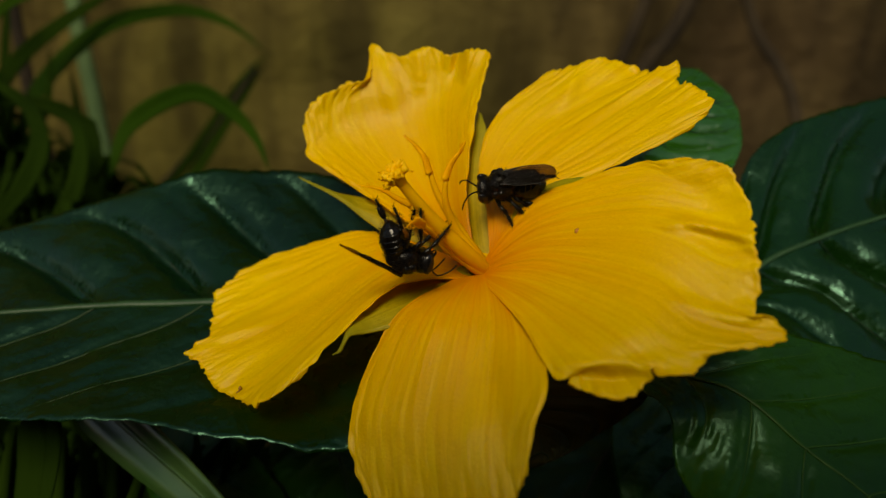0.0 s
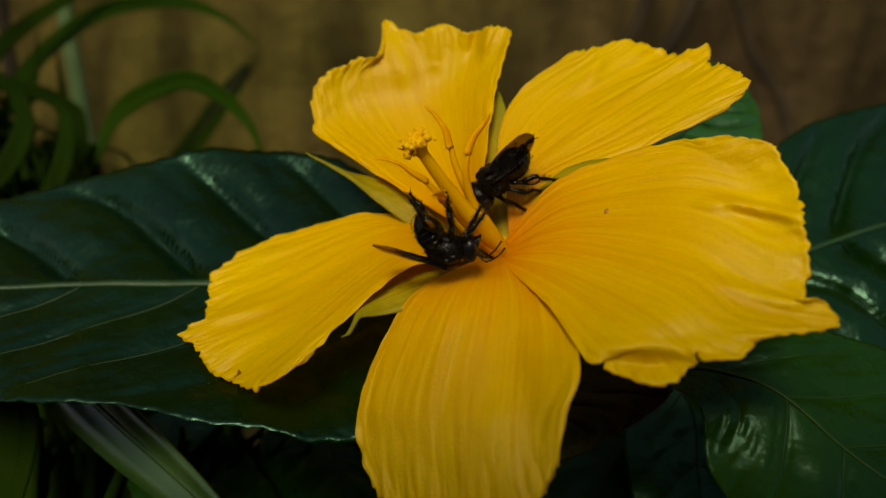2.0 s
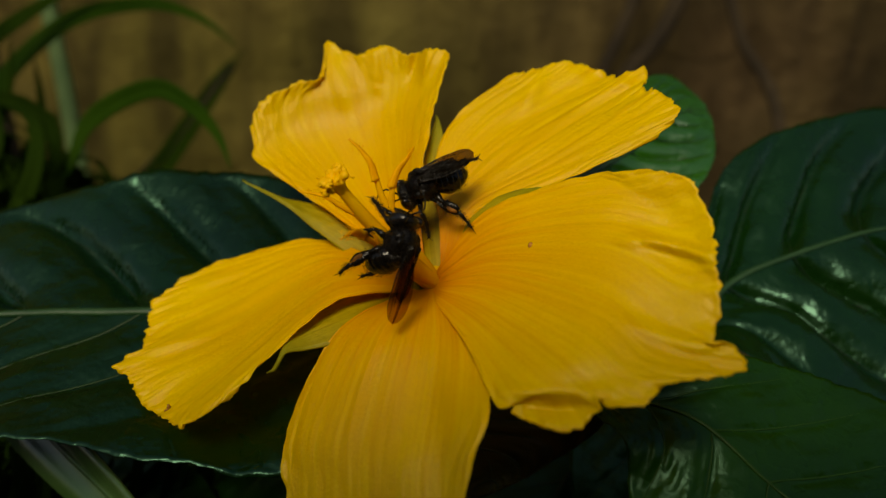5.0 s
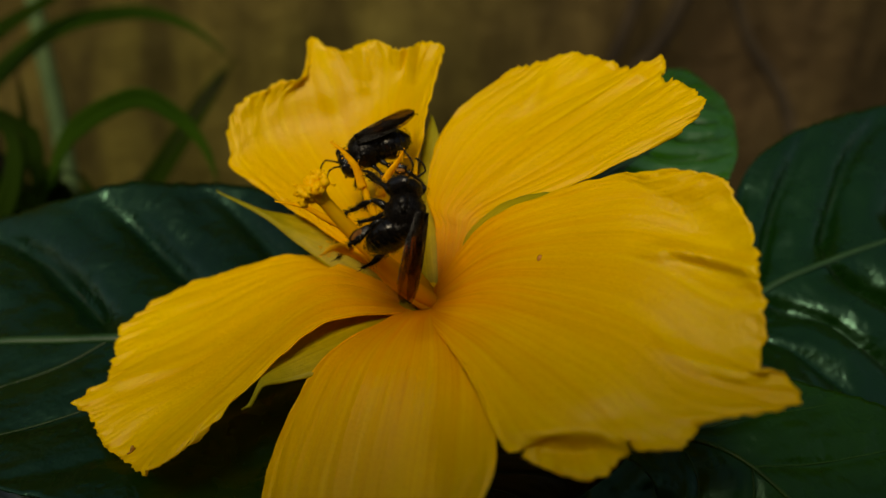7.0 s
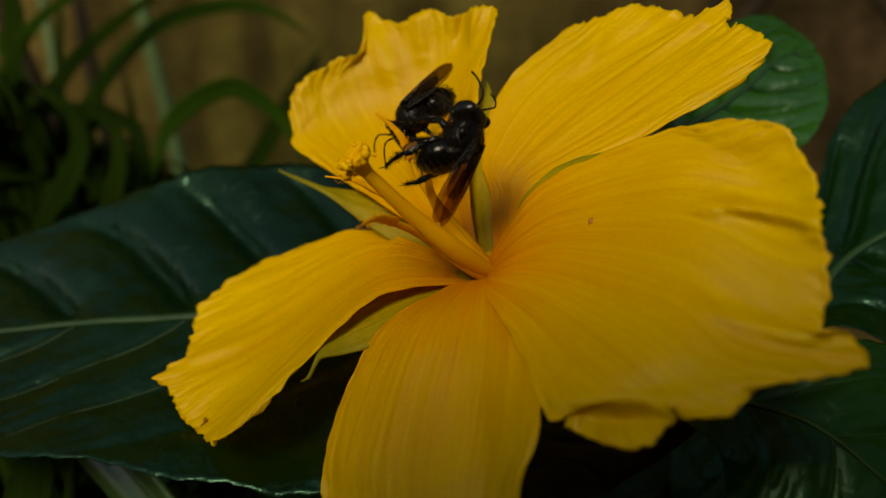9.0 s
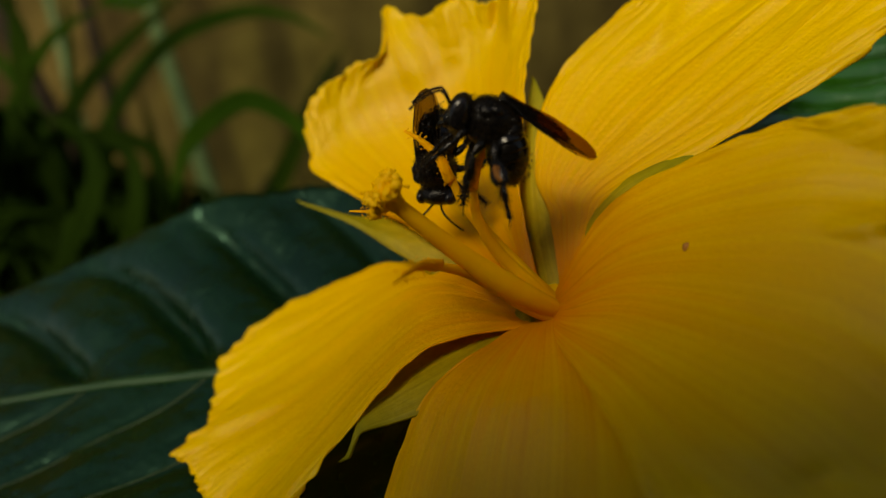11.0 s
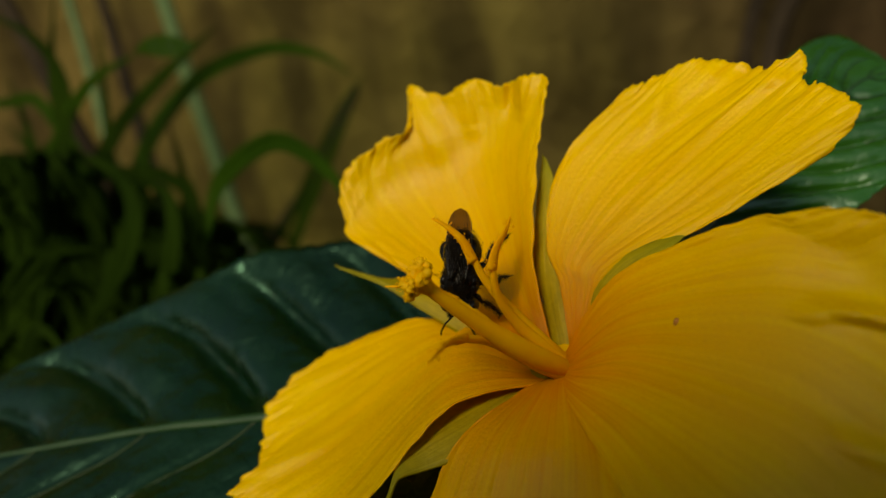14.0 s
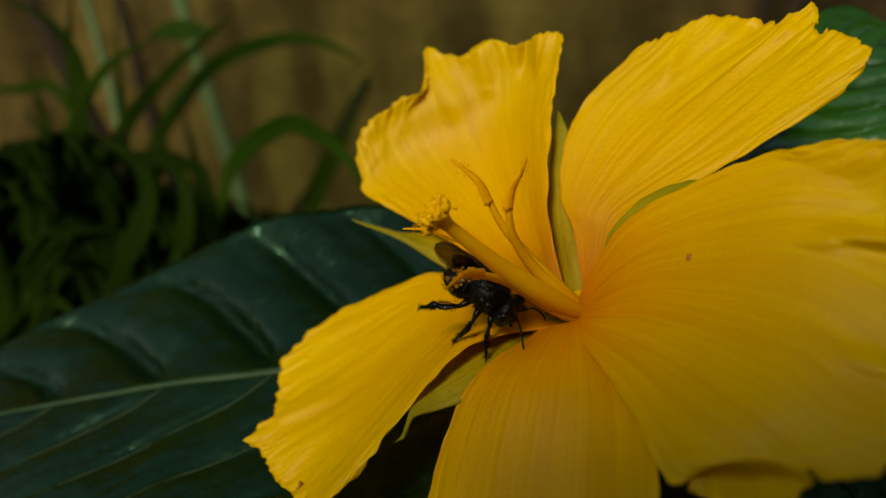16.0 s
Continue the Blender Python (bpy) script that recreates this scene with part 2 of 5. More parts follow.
M_WALL = wall_material()
M_PHONE = mottled("phone_black", (0.01, 0.01, 0.011), (0.02, 0.02, 0.022), 50.0, 0.3)
M_SOIL = mottled("soil", (0.010, 0.008, 0.005), (0.03, 0.022, 0.012), 25.0, 0.95, 0.8, 0.01)


# ---- mesh helpers ----
def part(name, bm, mat, parent=None, label="", smooth=True):
    me = bpy.data.meshes.new(name)
    bm.to_mesh(me)
    bm.free()
    if smooth:
        me.shade_smooth()
    me.materials.append(mat)
    ob = new(name, me)
    if parent is not None:
        ob.parent = parent
    return tagged(ob, label)


def thing(name, label, category, m=PLANT, group="", kind=""):
    ob = new(name)
    ob.matrix_world = m
    ob.empty_display_size = 0.01
    return tagged(ob, label, category, group, kind)


def spline(pts, s):
    """A point at 0..1 along a smooth curve through pts, by chord length."""
    pts = [Vector(p) for p in pts]
    if len(pts) == 1:
        return pts[0]
    d = [0.0]
    for a, b in zip(pts, pts[1:]):
        d.append(d[-1] + max((b - a).length, 1e-6) ** 0.7)
    x = min(max(s, 0), 1) * d[-1]
    i = max(k for k in range(len(pts) - 1) if d[k] <= x + 1e-9)
    f = (x - d[i]) / (d[i + 1] - d[i])
    p1, p2 = pts[i], pts[i + 1]
    p0 = pts[i - 1] if i else p1 * 2 - p2
    p3 = pts[i + 2] if i + 2 < len(pts) else p2 * 2 - p1
    return 0.5 * (2 * p1 + (p2 - p0) * f + (2 * p0 - 5 * p1 + 4 * p2 - p3) * f * f + (3 * p1 - p0 - 3 * p2 + p3) * f ** 3)


def sheet(grid, unit=CM):
    """A bmesh skin over a grid of points, with the across and along fractions as its UV."""
    bm = bmesh.new()
    layer = bm.loops.layers.uv.new("UVMap")
    n, k = len(grid), len(grid[0])
    vs = [[bm.verts.new(p * unit) for p in row] for row in grid]
    for i in range(n - 1):
        for j in range(k - 1):
            fc = bm.faces.new((vs[i][j], vs[i][j + 1], vs[i + 1][j + 1], vs[i + 1][j]))
            for lp, (a, b) in zip(fc.loops, ((i, j), (i, j + 1), (i + 1, j + 1), (i + 1, j))):
                lp[layer].uv = (b / (k - 1), a / (n - 1))
    return bm


def loft(rows, nu, nv, shape=None):
    """Rows of a few points each, drawn smooth along and across; shape(u, v, p, normal) moves each point."""
    fine = [[spline(r, j / (nv - 1)) for j in range(nv)] for r in rows]
    grid = [[spline([r[j] for r in fine], i / (nu - 1)) for j in range(nv)] for i in range(nu)]
    if shape is None:
        return grid
    out = []
    for i in range(nu):
        row = []
        for j in range(nv):
            du = grid[min(i + 1, nu - 1)][j] - grid[max(i - 1, 0)][j]
            dv = grid[i][min(j + 1, nv - 1)] - grid[i][max(j - 1, 0)]
            nm = dv.cross(du)
            nm = nm.normalized() if nm.length > 1e-9 else Vector((0, -1, 0))
            row.append(shape(i / (nu - 1), j / (nv - 1), grid[i][j], nm))
        out.append(row)
    return out


def thick(ob, t, offset=-1.0):
    s = ob.modifiers.new("thickness", "SOLIDIFY")
    s.thickness, s.offset = t, offset
    return ob


def tube(bm, pts, radii, sides=8, steps=12, unit=CM, flat=1.0):
    """A tapered round rod along a smooth curve, closed at both ends."""
    cs = [spline(pts, i / steps) * unit for i in range(steps + 1)]
    rs = [spline([(r, 0, 0) for r in radii], i / steps).x * unit for i in range(steps + 1)]
    d = (cs[1] - cs[0]).normalized()
    a = d.orthogonal().normalized()
    rings = []
    for i, c in enumerate(cs):
        d = (cs[min(i + 1, steps)] - cs[max(i - 1, 0)]).normalized()
        a = (a - d * a.dot(d)).normalized()
        b = d.cross(a)
        rings.append([bm.verts.new(c + rs[i] * (math.cos(t) * a + flat * math.sin(t) * b)) for t in [2 * math.pi * k / sides for k in range(sides)]])
    for r0, r1 in zip(rings, rings[1:]):
        for k in range(sides):
            bm.faces.new((r0[k], r0[(k + 1) % sides], r1[(k + 1) % sides], r1[k]))
    bm.faces.new(rings[0][::-1])
    bm.faces.new(rings[-1])
    return bm


def rod(pts, radii, sides=8, steps=12, unit=CM, flat=1.0):
    return tube(bmesh.new(), pts, radii, sides, steps, unit, flat)


# ---- the wall behind and the soil ----
def plane_grid(name, origin, ax, ay, n, bump, mat, label, category):
    grid = []
    for i in range(n + 1):
        row = []
        for j in range(n + 1):
            p = Vector(origin) + Vector(ax) * (j / n) + Vector(ay) * (i / n)
            nm = Vector(ax).cross(Vector(ay)).normalized()
            row.append(p + nm * bump * (noise.noise(p * 9) + 0.5 * noise.noise(p * 26)))
        grid.append(row)
    return tagged(part(name, sheet(grid, 1.0), mat), label, category, kind="structure")


plane_grid("ground", (-30, -30, 0), (60, 0, 0), (0, 60, 0), 60, 0.0, M_SOIL, "dark bare soil under the plants", "ground")
# The part above the view is added height, keeping sky out of leaf gloss
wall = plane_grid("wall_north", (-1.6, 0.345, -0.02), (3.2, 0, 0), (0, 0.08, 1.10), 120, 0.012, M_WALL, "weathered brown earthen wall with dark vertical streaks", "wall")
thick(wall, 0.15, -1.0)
# Never in view: added behind the viewer to block low sky light
wall = plane_grid("sky_blocker_south", (-1.6, -0.45, -0.02), (3.2, 0, 0), (0, -0.02, 0.92), 40, 0.01, M_WALL, "unseen added wall behind the viewer, holding back low sky light", "wall")
thick(wall, 0.15, 1.0)

# ---- the flower ----
flower = thing("flower", "open yellow flower with five ruffled petals", "flower")


def petal(rows, seed, ruffle, ridges=(), rays=0.008, label="", frill=0.03):
    """ridges: (points, height, width) of small folds raised towards the front; frill: how far the free edge is crimped and torn."""
    lines = [([spline(pts, k / 20) for k in range(21)], h, w) for pts, h, w in ridges]

    def shape(u, v, p, nm):
        edge = abs(2 * v - 1)
        w = u ** 2 * (0.35 + 0.65 * max(edge ** 3, u ** 10))
        q = Vector((v * 7.0 + seed * 3.1, u * 3.0, seed))
        fold = rays * u ** 0.6 * (noise.noise(Vector((v * 13 + seed, u * 1.1, seed * 2))) + 0.5 * noise.noise(Vector((v * 34 + seed, u * 2.0, seed * 4)))) * (1 - edge ** 6)
        crimp = noise.noise(q) + 0.6 * noise.noise(q * 3.3)
        rim = max(edge ** 14, u ** 16) * u
        curl = noise.noise(Vector((v * 31, u * 12, seed * 5.0))) + 0.6 * noise.noise(Vector((v * 70, u * 20, seed * 2.0)))
        p = p + nm * (ruffle * w * crimp + fold + 1.7 * frill * rim * curl)
        for pts, h, w in lines:
            d, n = min((6.5 * math.hypot(p.x / p.y - c.x / c.y, p.z / p.y - c.z / c.y), n) for n, c in enumerate(pts))
            if d < 3 * w:
                p = p - p.normalized() * h * math.exp(-(d / w) ** 2) * math.sin(math.pi * (n + 2) / 25)
        if u > 0.93:
            k = (u - 0.93) / 0.07
            jag = noise.noise(Vector((v * 19, seed * 7.7, 0))) + 0.7 * noise.noise(Vector((v * 60, seed * 3.3, 4))) + 0.5 * noise.noise(Vector((v * 140, seed * 1.3, 9)))
            p = p + (p - Vector((0.4, 8.3, -0.1))).normalized() * 1.6 * frill * k * jag
        return p
    deep = Vector((0.42, 8.5, -0.14))
    rows = [[deep + (Vector(p) - deep) * 0.3 for p in rows[0]]] + rows
    ob = part("petal", sheet(loft(rows, 80, 190, shape)), M_PETAL, flower, label)
    return thick(ob, 0.00012, 0.0)


petal([
    [(0.03, 8.37, 0.11), (0.15, 8.42, 0.11), (0.30, 8.42, 0.12)],
    [(-0.68, 8.82, 0.56), (-0.33, 9.02, 0.72), (-0.03, 8.92, 0.79), (0.21, 8.57, 0.81)],
    [(-1.68, 9.22, 1.19), (-1.13, 9.52, 1.53), (-0.49, 9.57, 1.77), (-0.05, 9.32, 1.79), (0.29, 8.82, 1.62)],
    [(-1.78, 9.32, 1.41), (-1.46, 9.52, 1.89), (-0.90, 9.62, 2.21), (-0.28, 9.57, 2.25), (0.12, 9.32, 2.19), (0.36, 8.92, 1.98)],
] + [
    [(-1.84, 9.37, 1.64), (-1.75, 9.42, 1.95), (-1.39, 9.47, 2.19), (-1.06, 9.57, 2.34), (-1.08, 9.77, 2.81), (-0.70, 9.67, 2.65), (-0.29, 9.52, 2.70), (0.02, 9.37, 2.57), (0.25, 9.22, 2.60), (0.46, 9.07, 2.52), (0.40, 8.97, 2.24)],
], 1, 0.035, [([(0.10, 9.32, 2.66), (0.08, 9.34, 2.50), (0.02, 9.40, 2.28)], -0.10, 0.05), ([(0.26, 9.22, 2.64), (0.22, 9.24, 2.48), (0.18, 9.28, 2.26)], 0.10, 0.05), ([(-0.45, 9.57, 2.72), (-0.42, 9.55, 2.55), (-0.40, 9.55, 2.25)], 0.07, 0.07), ([(-0.95, 9.70, 2.66), (-0.85, 9.62, 2.30), (-0.55, 9.50, 1.70)], 0.06, 0.10)])
petal([
    [(0.47, 8.28, 0.11), (0.53, 8.22, 0.09), (0.60, 8.14, 0.08)],
    [(0.43, 8.42, 0.60), (0.58, 8.34, 0.54), (0.74, 8.18, 0.48)],
    [(0.34, 8.62, 0.95), (0.60, 8.43, 0.82), (0.96, 8.17, 0.71)],
    [(0.51, 8.92, 1.67), (1.07, 8.72, 1.53), (1.51, 8.37, 1.33), (1.82, 7.99, 1.02)],
    [(1.16, 9.12, 2.31), (1.58, 9.12, 2.42), (1.91, 9.07, 2.47), (2.29, 8.92, 2.29), (2.43, 8.77, 2.26), (2.56, 8.70, 2.26), (2.62, 8.62, 2.35), (2.62, 8.57, 2.20), (2.53, 8.42, 2.04), (2.61, 8.12, 1.90), (2.76, 7.85, 1.66), (2.55, 7.84, 1.40)],
], 2, 0.045, [([(1.95, 9.02, 2.42), (2.20, 8.92, 2.28), (2.48, 8.75, 2.18)], -0.09, 0.06), ([(2.10, 8.98, 2.36), (2.35, 8.84, 2.20), (2.55, 8.65, 2.08)], 0.08, 0.05), ([(1.50, 9.10, 2.36), (1.46, 9.02, 2.12), (1.30, 8.90, 1.80)], 0.06, 0.07)])
broad = petal([
    [(0.48, 8.17, 0.08), (0.50, 8.07, -0.08), (0.41, 7.87, -0.27)],
    [(0.92, 7.97, 0.63), (1.04, 7.72, 0.27), (0.96, 7.47, -0.13), (0.72, 7.07, -0.62)],
    [(1.79, 7.52, 0.94), (1.92, 7.12, 0.41), (1.79, 6.77, -0.23), (1.44, 6.47, -0.66), (0.95, 6.42, -1.03)],
    [(2.05, 7.32, 0.95), (2.44, 6.96, 0.46), (2.42, 6.60, -0.11), (2.33, 6.49, -0.43), (2.19, 6.39, -0.58), (2.05, 6.32, -0.68), (1.91, 6.28, -0.74), (1.79, 6.28, -0.80), (1.68, 6.30, -0.86), (1.56, 6.32, -0.91), (1.43, 6.36, -0.96), (1.26, 6.40, -0.99), (1.09, 6.42, -1.02)],
] + [
    [(2.28, 7.17, 0.96), (2.55, 6.97, 0.88), (2.65, 6.82, 0.68), (2.70, 6.62, 0.33), (2.69, 6.52, 0.13), (2.67, 6.42, -0.21), (2.60, 6.32, -0.50), (2.68, 6.24, -0.49), (2.81, 6.20, -0.63), (2.63, 6.17, -0.71), (2.57, 6.14, -0.75), (2.25, 6.12, -0.79), (2.03, 6.08, -0.91), (1.80, 6.08, -0.95), (1.73, 6.12, -0.92), (1.69, 6.15, -1.01), (1.59, 6.18, -1.12), (1.46, 6.22, -1.18), (1.27, 6.29, -1.16), (1.07, 6.37, -1.09)],
], 3, 0.055, [([(2.02, 6.98, 0.31), (2.27, 6.87, 0.31), (2.48, 6.74, 0.25), (2.70, 6.54, 0.16)], 0.13, 0.055), ([(2.01, 6.57, -0.37), (2.25, 6.50, -0.45), (2.47, 6.37, -0.52), (2.63, 6.30, -0.50)], 0.09, 0.06), ([(1.02, 6.42, -0.93), (1.28, 6.33, -0.93), (1.52, 6.24, -0.89), (1.76, 6.12, -0.85)], 0.06, 0.06), ([(1.16, 6.40, -1.05), (1.38, 6.33, -1.04), (1.56, 6.24, -1.02), (1.70, 6.15, -0.97)], -0.07, 0.07)], 0.018)
petal([
    [(0.04, 8.07, -0.26), (0.28, 7.97, -0.24), (0.57, 7.97, -0.18)],
    [(-0.51, 7.84, -0.63), (-0.09, 7.50, -0.63), (0.36, 7.32, -0.61), (0.88, 7.14, -0.66)],
    [(-0.87, 7.72, -1.43), (-0.33, 7.22, -1.45), (0.25, 6.84, -1.37), (0.91, 6.47, -1.09)],
    [(-0.90, 7.57, -1.94), (-0.20, 6.97, -1.86), (0.35, 6.57, -1.71), (0.79, 6.32, -1.48)],
    [(-0.72, 7.32, -2.31), (-0.40, 7.02, -2.50), (0.08, 6.62, -2.45), (0.50, 6.32, -2.25), (0.74, 6.24, -1.79)],
], 4, 0.06, [([(0.30, 7.27, -0.58), (0.41, 7.07, -0.99), (0.50, 6.77, -1.40), (0.59, 6.47, -1.82)], -0.09, 0.16)], 0.010)
torn = petal([
    [(0.06, 8.42, 0.02), (0.16, 8.32, -0.11), (0.28, 8.17, -0.21)],
    [(-0.99, 9.22, 0.33), (-0.69, 8.72, 0.04), (-0.52, 7.92, -0.32)],
    [(-2.10, 9.57, 0.07), (-1.89, 9.02, -0.44), (-1.58, 8.22, -0.91), (-1.19, 7.62, -0.95)],
    [(-2.53, 9.57, -0.12), (-2.79, 9.37, -0.36), (-2.83, 9.12, -0.63), (-2.75, 8.82, -0.92), (-2.95, 8.47, -1.09), (-2.75, 8.42, -1.21), (-2.57, 8.27, -1.38), (-2.30, 8.07, -1.51), (-1.82, 7.47, -1.50), (-1.42, 7.52, -1.24)],
], 5, 0.05, [([(-2.85, 8.42, -1.06), (-2.60, 8.52, -1.01), (-2.14, 8.47, -0.89)], -0.05, 0.05), ([(-2.89, 8.52, -0.99), (-2.58, 8.67, -0.90), (-2.05, 8.62, -0.76)], 0.04, 0.06)])


def sepal(rows, seed):
    def shape(u, v, p, nm):
        wave = 0.012 * math.sin(math.pi * u) * noise.noise(Vector((u * 5, v * 2.5, seed * 3.1)))
        return p + nm * (0.06 * (1 - u) * (1 - (2 * v - 1) ** 2) - 0.05 + wave)
    ob = part("sepal", sheet(loft(rows, 40, 13, shape)), M_SEPAL, flower, "pale green pointed sepal")
    return thick(ob, 0.0002, 0.0)


sepal([
    [(0.25, 8.57, -0.12), (0.06, 8.72, 0.14)],
    [(-0.42, 8.80, 0.10), (-0.64, 9.05, 0.66)],
    [(-0.88, 8.90, 0.42), (-1.12, 9.07, 0.77)],
    [(-1.28, 8.92, 0.71), (-1.37, 8.96, 0.82)],
    [(-1.77, 8.88, 0.96), (-1.78, 8.88, 0.97)],
], 0)
sepal([
    [(0.34, 8.12, -0.24), (0.16, 8.42, -0.02)],
    [(-0.34, 7.80, -0.62), (-0.24, 8.42, -0.10)],
    [(-0.75, 7.74, -0.76), (-0.78, 8.12, -0.40)],
    [(-0.98, 7.62, -0.81), (-1.00, 7.77, -0.70)],
    [(-1.09, 7.60, -1.01), (-1.10, 7.60, -1.00)],
], 1)
sepal([
    [(0.26, 8.46, 0.02), (0.60, 8.36, 0.03)],
    [(0.16, 8.66, 0.46), (0.58, 8.50, 0.52)],
    [(0.18, 8.80, 0.92), (0.52, 8.70, 0.98)],
    [(0.25, 8.92, 1.40), (0.45, 8.87, 1.45)],
    [(0.345, 9.0, 1.80), (0.355, 9.0, 1.80)],
], 2)
sepal([
    [(0.50, 8.28, 0.10), (0.60, 8.16, 0.00)],
    [(0.70, 8.21, 0.54), (0.80, 8.05, 0.34)],
    [(0.92, 8.19, 0.78), (0.98, 7.99, 0.55)],
    [(1.14, 8.14, 0.87), (1.16, 7.93, 0.68)],
    [(1.32, 8.10, 0.92), (1.33, 7.96, 0.82)],
    [(1.48, 8.07, 0.94), (1.49, 8.06, 0.92)],
], 3)
sepal([
    [(0.37, 8.12, -0.26), (0.61, 8.02, -0.25)],
    [(0.60, 7.72, -0.60), (0.82, 7.62, -0.56)],
    [(0.74, 7.52, -0.81), (0.88, 7.42, -0.77)],
    [(0.82, 7.42, -0.96), (0.89, 7.42, -0.95)],
    [(0.88, 7.37, -1.06), (0.88, 7.37, -1.06)],
], 4)

# Throat that the petals grow from, and the stalk below it
bm = rod([(0.42, 8.34, -0.06), (0.425, 8.42, -0.10), (0.43, 8.56, -0.20)], [0.14, 0.22, 0.24], 16, 8)
part("throat", bm, M_FILAMENT, flower, "orange yellow throat")
bm = rod([(0.42, 8.50, -0.17), (0.43, 8.58, -0.24), (0.45, 8.78, -0.48), (0.45, 9.0, -1.0)], [0.10, 0.28, 0.22, 0.10], 14, 14)
part("calyx_tube", bm, M_SEPAL, flower, "pale green calyx tube")
bm = rod([(0.45, 8.95, -0.9), (0.5, 9.2, -2.2), (0.6, 9.6, -5.0), (0.5, 10.5, -14.0), (0.4, 13.0, -48.0)], [0.09, 0.12, 0.18, 0.25, 0.3], 10, 24)
part("stalk", bm, M_STALK, flower, "green stalk")


def stamen(fil, ant, seed):
    rng = random.Random(seed)
    part("filament", rod(fil, [0.075, 0.05, 0.036, 0.026], 8, 14), M_FILAMENT, flower)
    if ant is None:
        return
    bm = rod(ant, [0.050, 0.050, 0.038, 0.008], 8, 16, CM, 0.6)
    for k in range(90):
        p = spline(ant, rng.random() * 0.9) + Vector([rng.uniform(-0.05, 0.05) for _ in range(3)])
        bmesh.ops.create_icosphere(bm, subdivisions=1, radius=0.00006, matrix=Matrix.Translation(p * CM))
    foot = Vector(ant[0]) * CM
    bmesh.ops.translate(bm, vec=-foot, verts=bm.verts)
    ob = part("anther", bm, M_ANTHER, flower, "orange pollen-dusted anther")
    ob.location = foot
    return ob


sharpest = stamen([(0.46, 8.32, -0.13), (0.12, 8.07, 0.32), (-0.10, 7.87, 0.66), (-0.18, 7.77, 0.88)], [(-0.18, 7.77, 0.85), (-0.24, 7.72, 1.02), (-0.35, 7.67, 1.15), (-0.45, 7.64, 1.22)], 1)
stamen([(0.46, 8.32, -0.13), (0.12, 8.02, 0.27), (-0.01, 7.77, 0.56), (-0.01, 7.64, 0.79)], [(-0.02, 7.64, 0.77), (0.04, 7.60, 0.93), (0.14, 7.57, 1.07), (0.18, 7.55, 1.16)], 2)
stamen([(0.46, 8.27, -0.16), (0.04, 8.17, 0.08), (-0.21, 8.07, 0.37), (-0.42, 8.00, 0.56)], [(-0.39, 8.02, 0.55), (-0.55, 7.92, 0.62), (-0.69, 7.82, 0.69), (-0.92, 7.74, 0.72)], 3)
stamen([(0.46, 8.27, -0.18), (0.23, 8.02, -0.05), (-0.08, 7.72, 0.20), (-0.25, 7.32, 0.29)], [(-0.22, 7.32, 0.29), (-0.27, 7.02, 0.30), (-0.30, 6.77, 0.26), (-0.33, 6.62, 0.21)], 4)

cam.data.dof.focus_object = sharpest


def stigma(style):
    part("style", rod(style, [0.05, 0.090, 0.068, 0.056, 0.05], 12, 20), M_FILAMENT, flower)
    end = Vector(style[-1])
    way = (end - Vector(style[-2])).normalized()
    rng = random.Random(8)
    bm = bmesh.new()
    side = way.orthogonal().normalized()
    other = way.cross(side)
    tube(bm, [end - way * 0.10, end - way * 0.02, end + way * 0.07], [0.05, 0.075, 0.10], 10, 6)
    for k in range(44):
        t = rng.uniform(0, 2 * math.pi)
        out = math.cos(t) * side + math.sin(t) * other
        r = math.sqrt(rng.random())
        a = end + way * rng.uniform(-0.04, 0.03) + out * 0.07 * r
        b = a + (way + out * rng.uniform(0.2, 0.9)).normalized() * rng.uniform(0.05, 0.09)
        c = b + (out * 1.2 + way * rng.uniform(-0.8, 0.5) + Vector([rng.gauss(0, 0.5) for _ in range(3)])).normalized() * rng.uniform(0.02, 0.05)
        tube(bm, [a, b, c], [0.028, 0.036, 0.026], 8, 6, CM, 0.7)
        bmesh.ops.create_icosphere(bm, subdivisions=2, radius=0.00034 * rng.uniform(0.7, 1.2), matrix=Matrix.Translation(c * CM))
        for _ in range(5):
            d = b.lerp(c, rng.random()) + Vector([rng.gauss(0, 0.016) for _ in range(3)])
            e = d + (out + way * rng.uniform(-0.4, 0.8) + Vector([rng.gauss(0, 0.6) for _ in range(3)])).normalized() * rng.uniform(0.02, 0.04)
            tube(bm, [d, (d + e) / 2, e], [0.013, 0.011, 0.013], 5, 3)
    part("stigma", bm, M_STIGMA, flower, "frilly yellow stigma brush")


stigma([(0.64, 8.52, -0.29), (0.47, 8.27, -0.15), (0.17, 7.87, 0.08), (-0.16, 7.52, 0.39), (-0.47, 7.19, 0.73)])

# Torn brown nib at the edge of the drooping petal
way = Vector((-2.14, 7.97, -1.45)).normalized()
spot = min((v.co for v in torn.data.vertices), key=lambda c: (c / CM).cross(way).length)
bm = bmesh.new()
for k in range(7):
    d = Vector((0.5 * math.sin(k * 2.1), -0.3, 0.6 * math.cos(k * 2.1))).normalized()
    tube(bm, [spot / CM, spot / CM + d * 0.03 + Vector((0, -0.02, 0)), spot / CM + d * 0.055], [0.022, 0.026, 0.008], 5, 5, CM, 0.5)
part("torn_nib", bm, mottled("nib_brown", (0.20, 0.07, 0.01), (0.55, 0.30, 0.02), 600.0), flower, "torn brown nib")

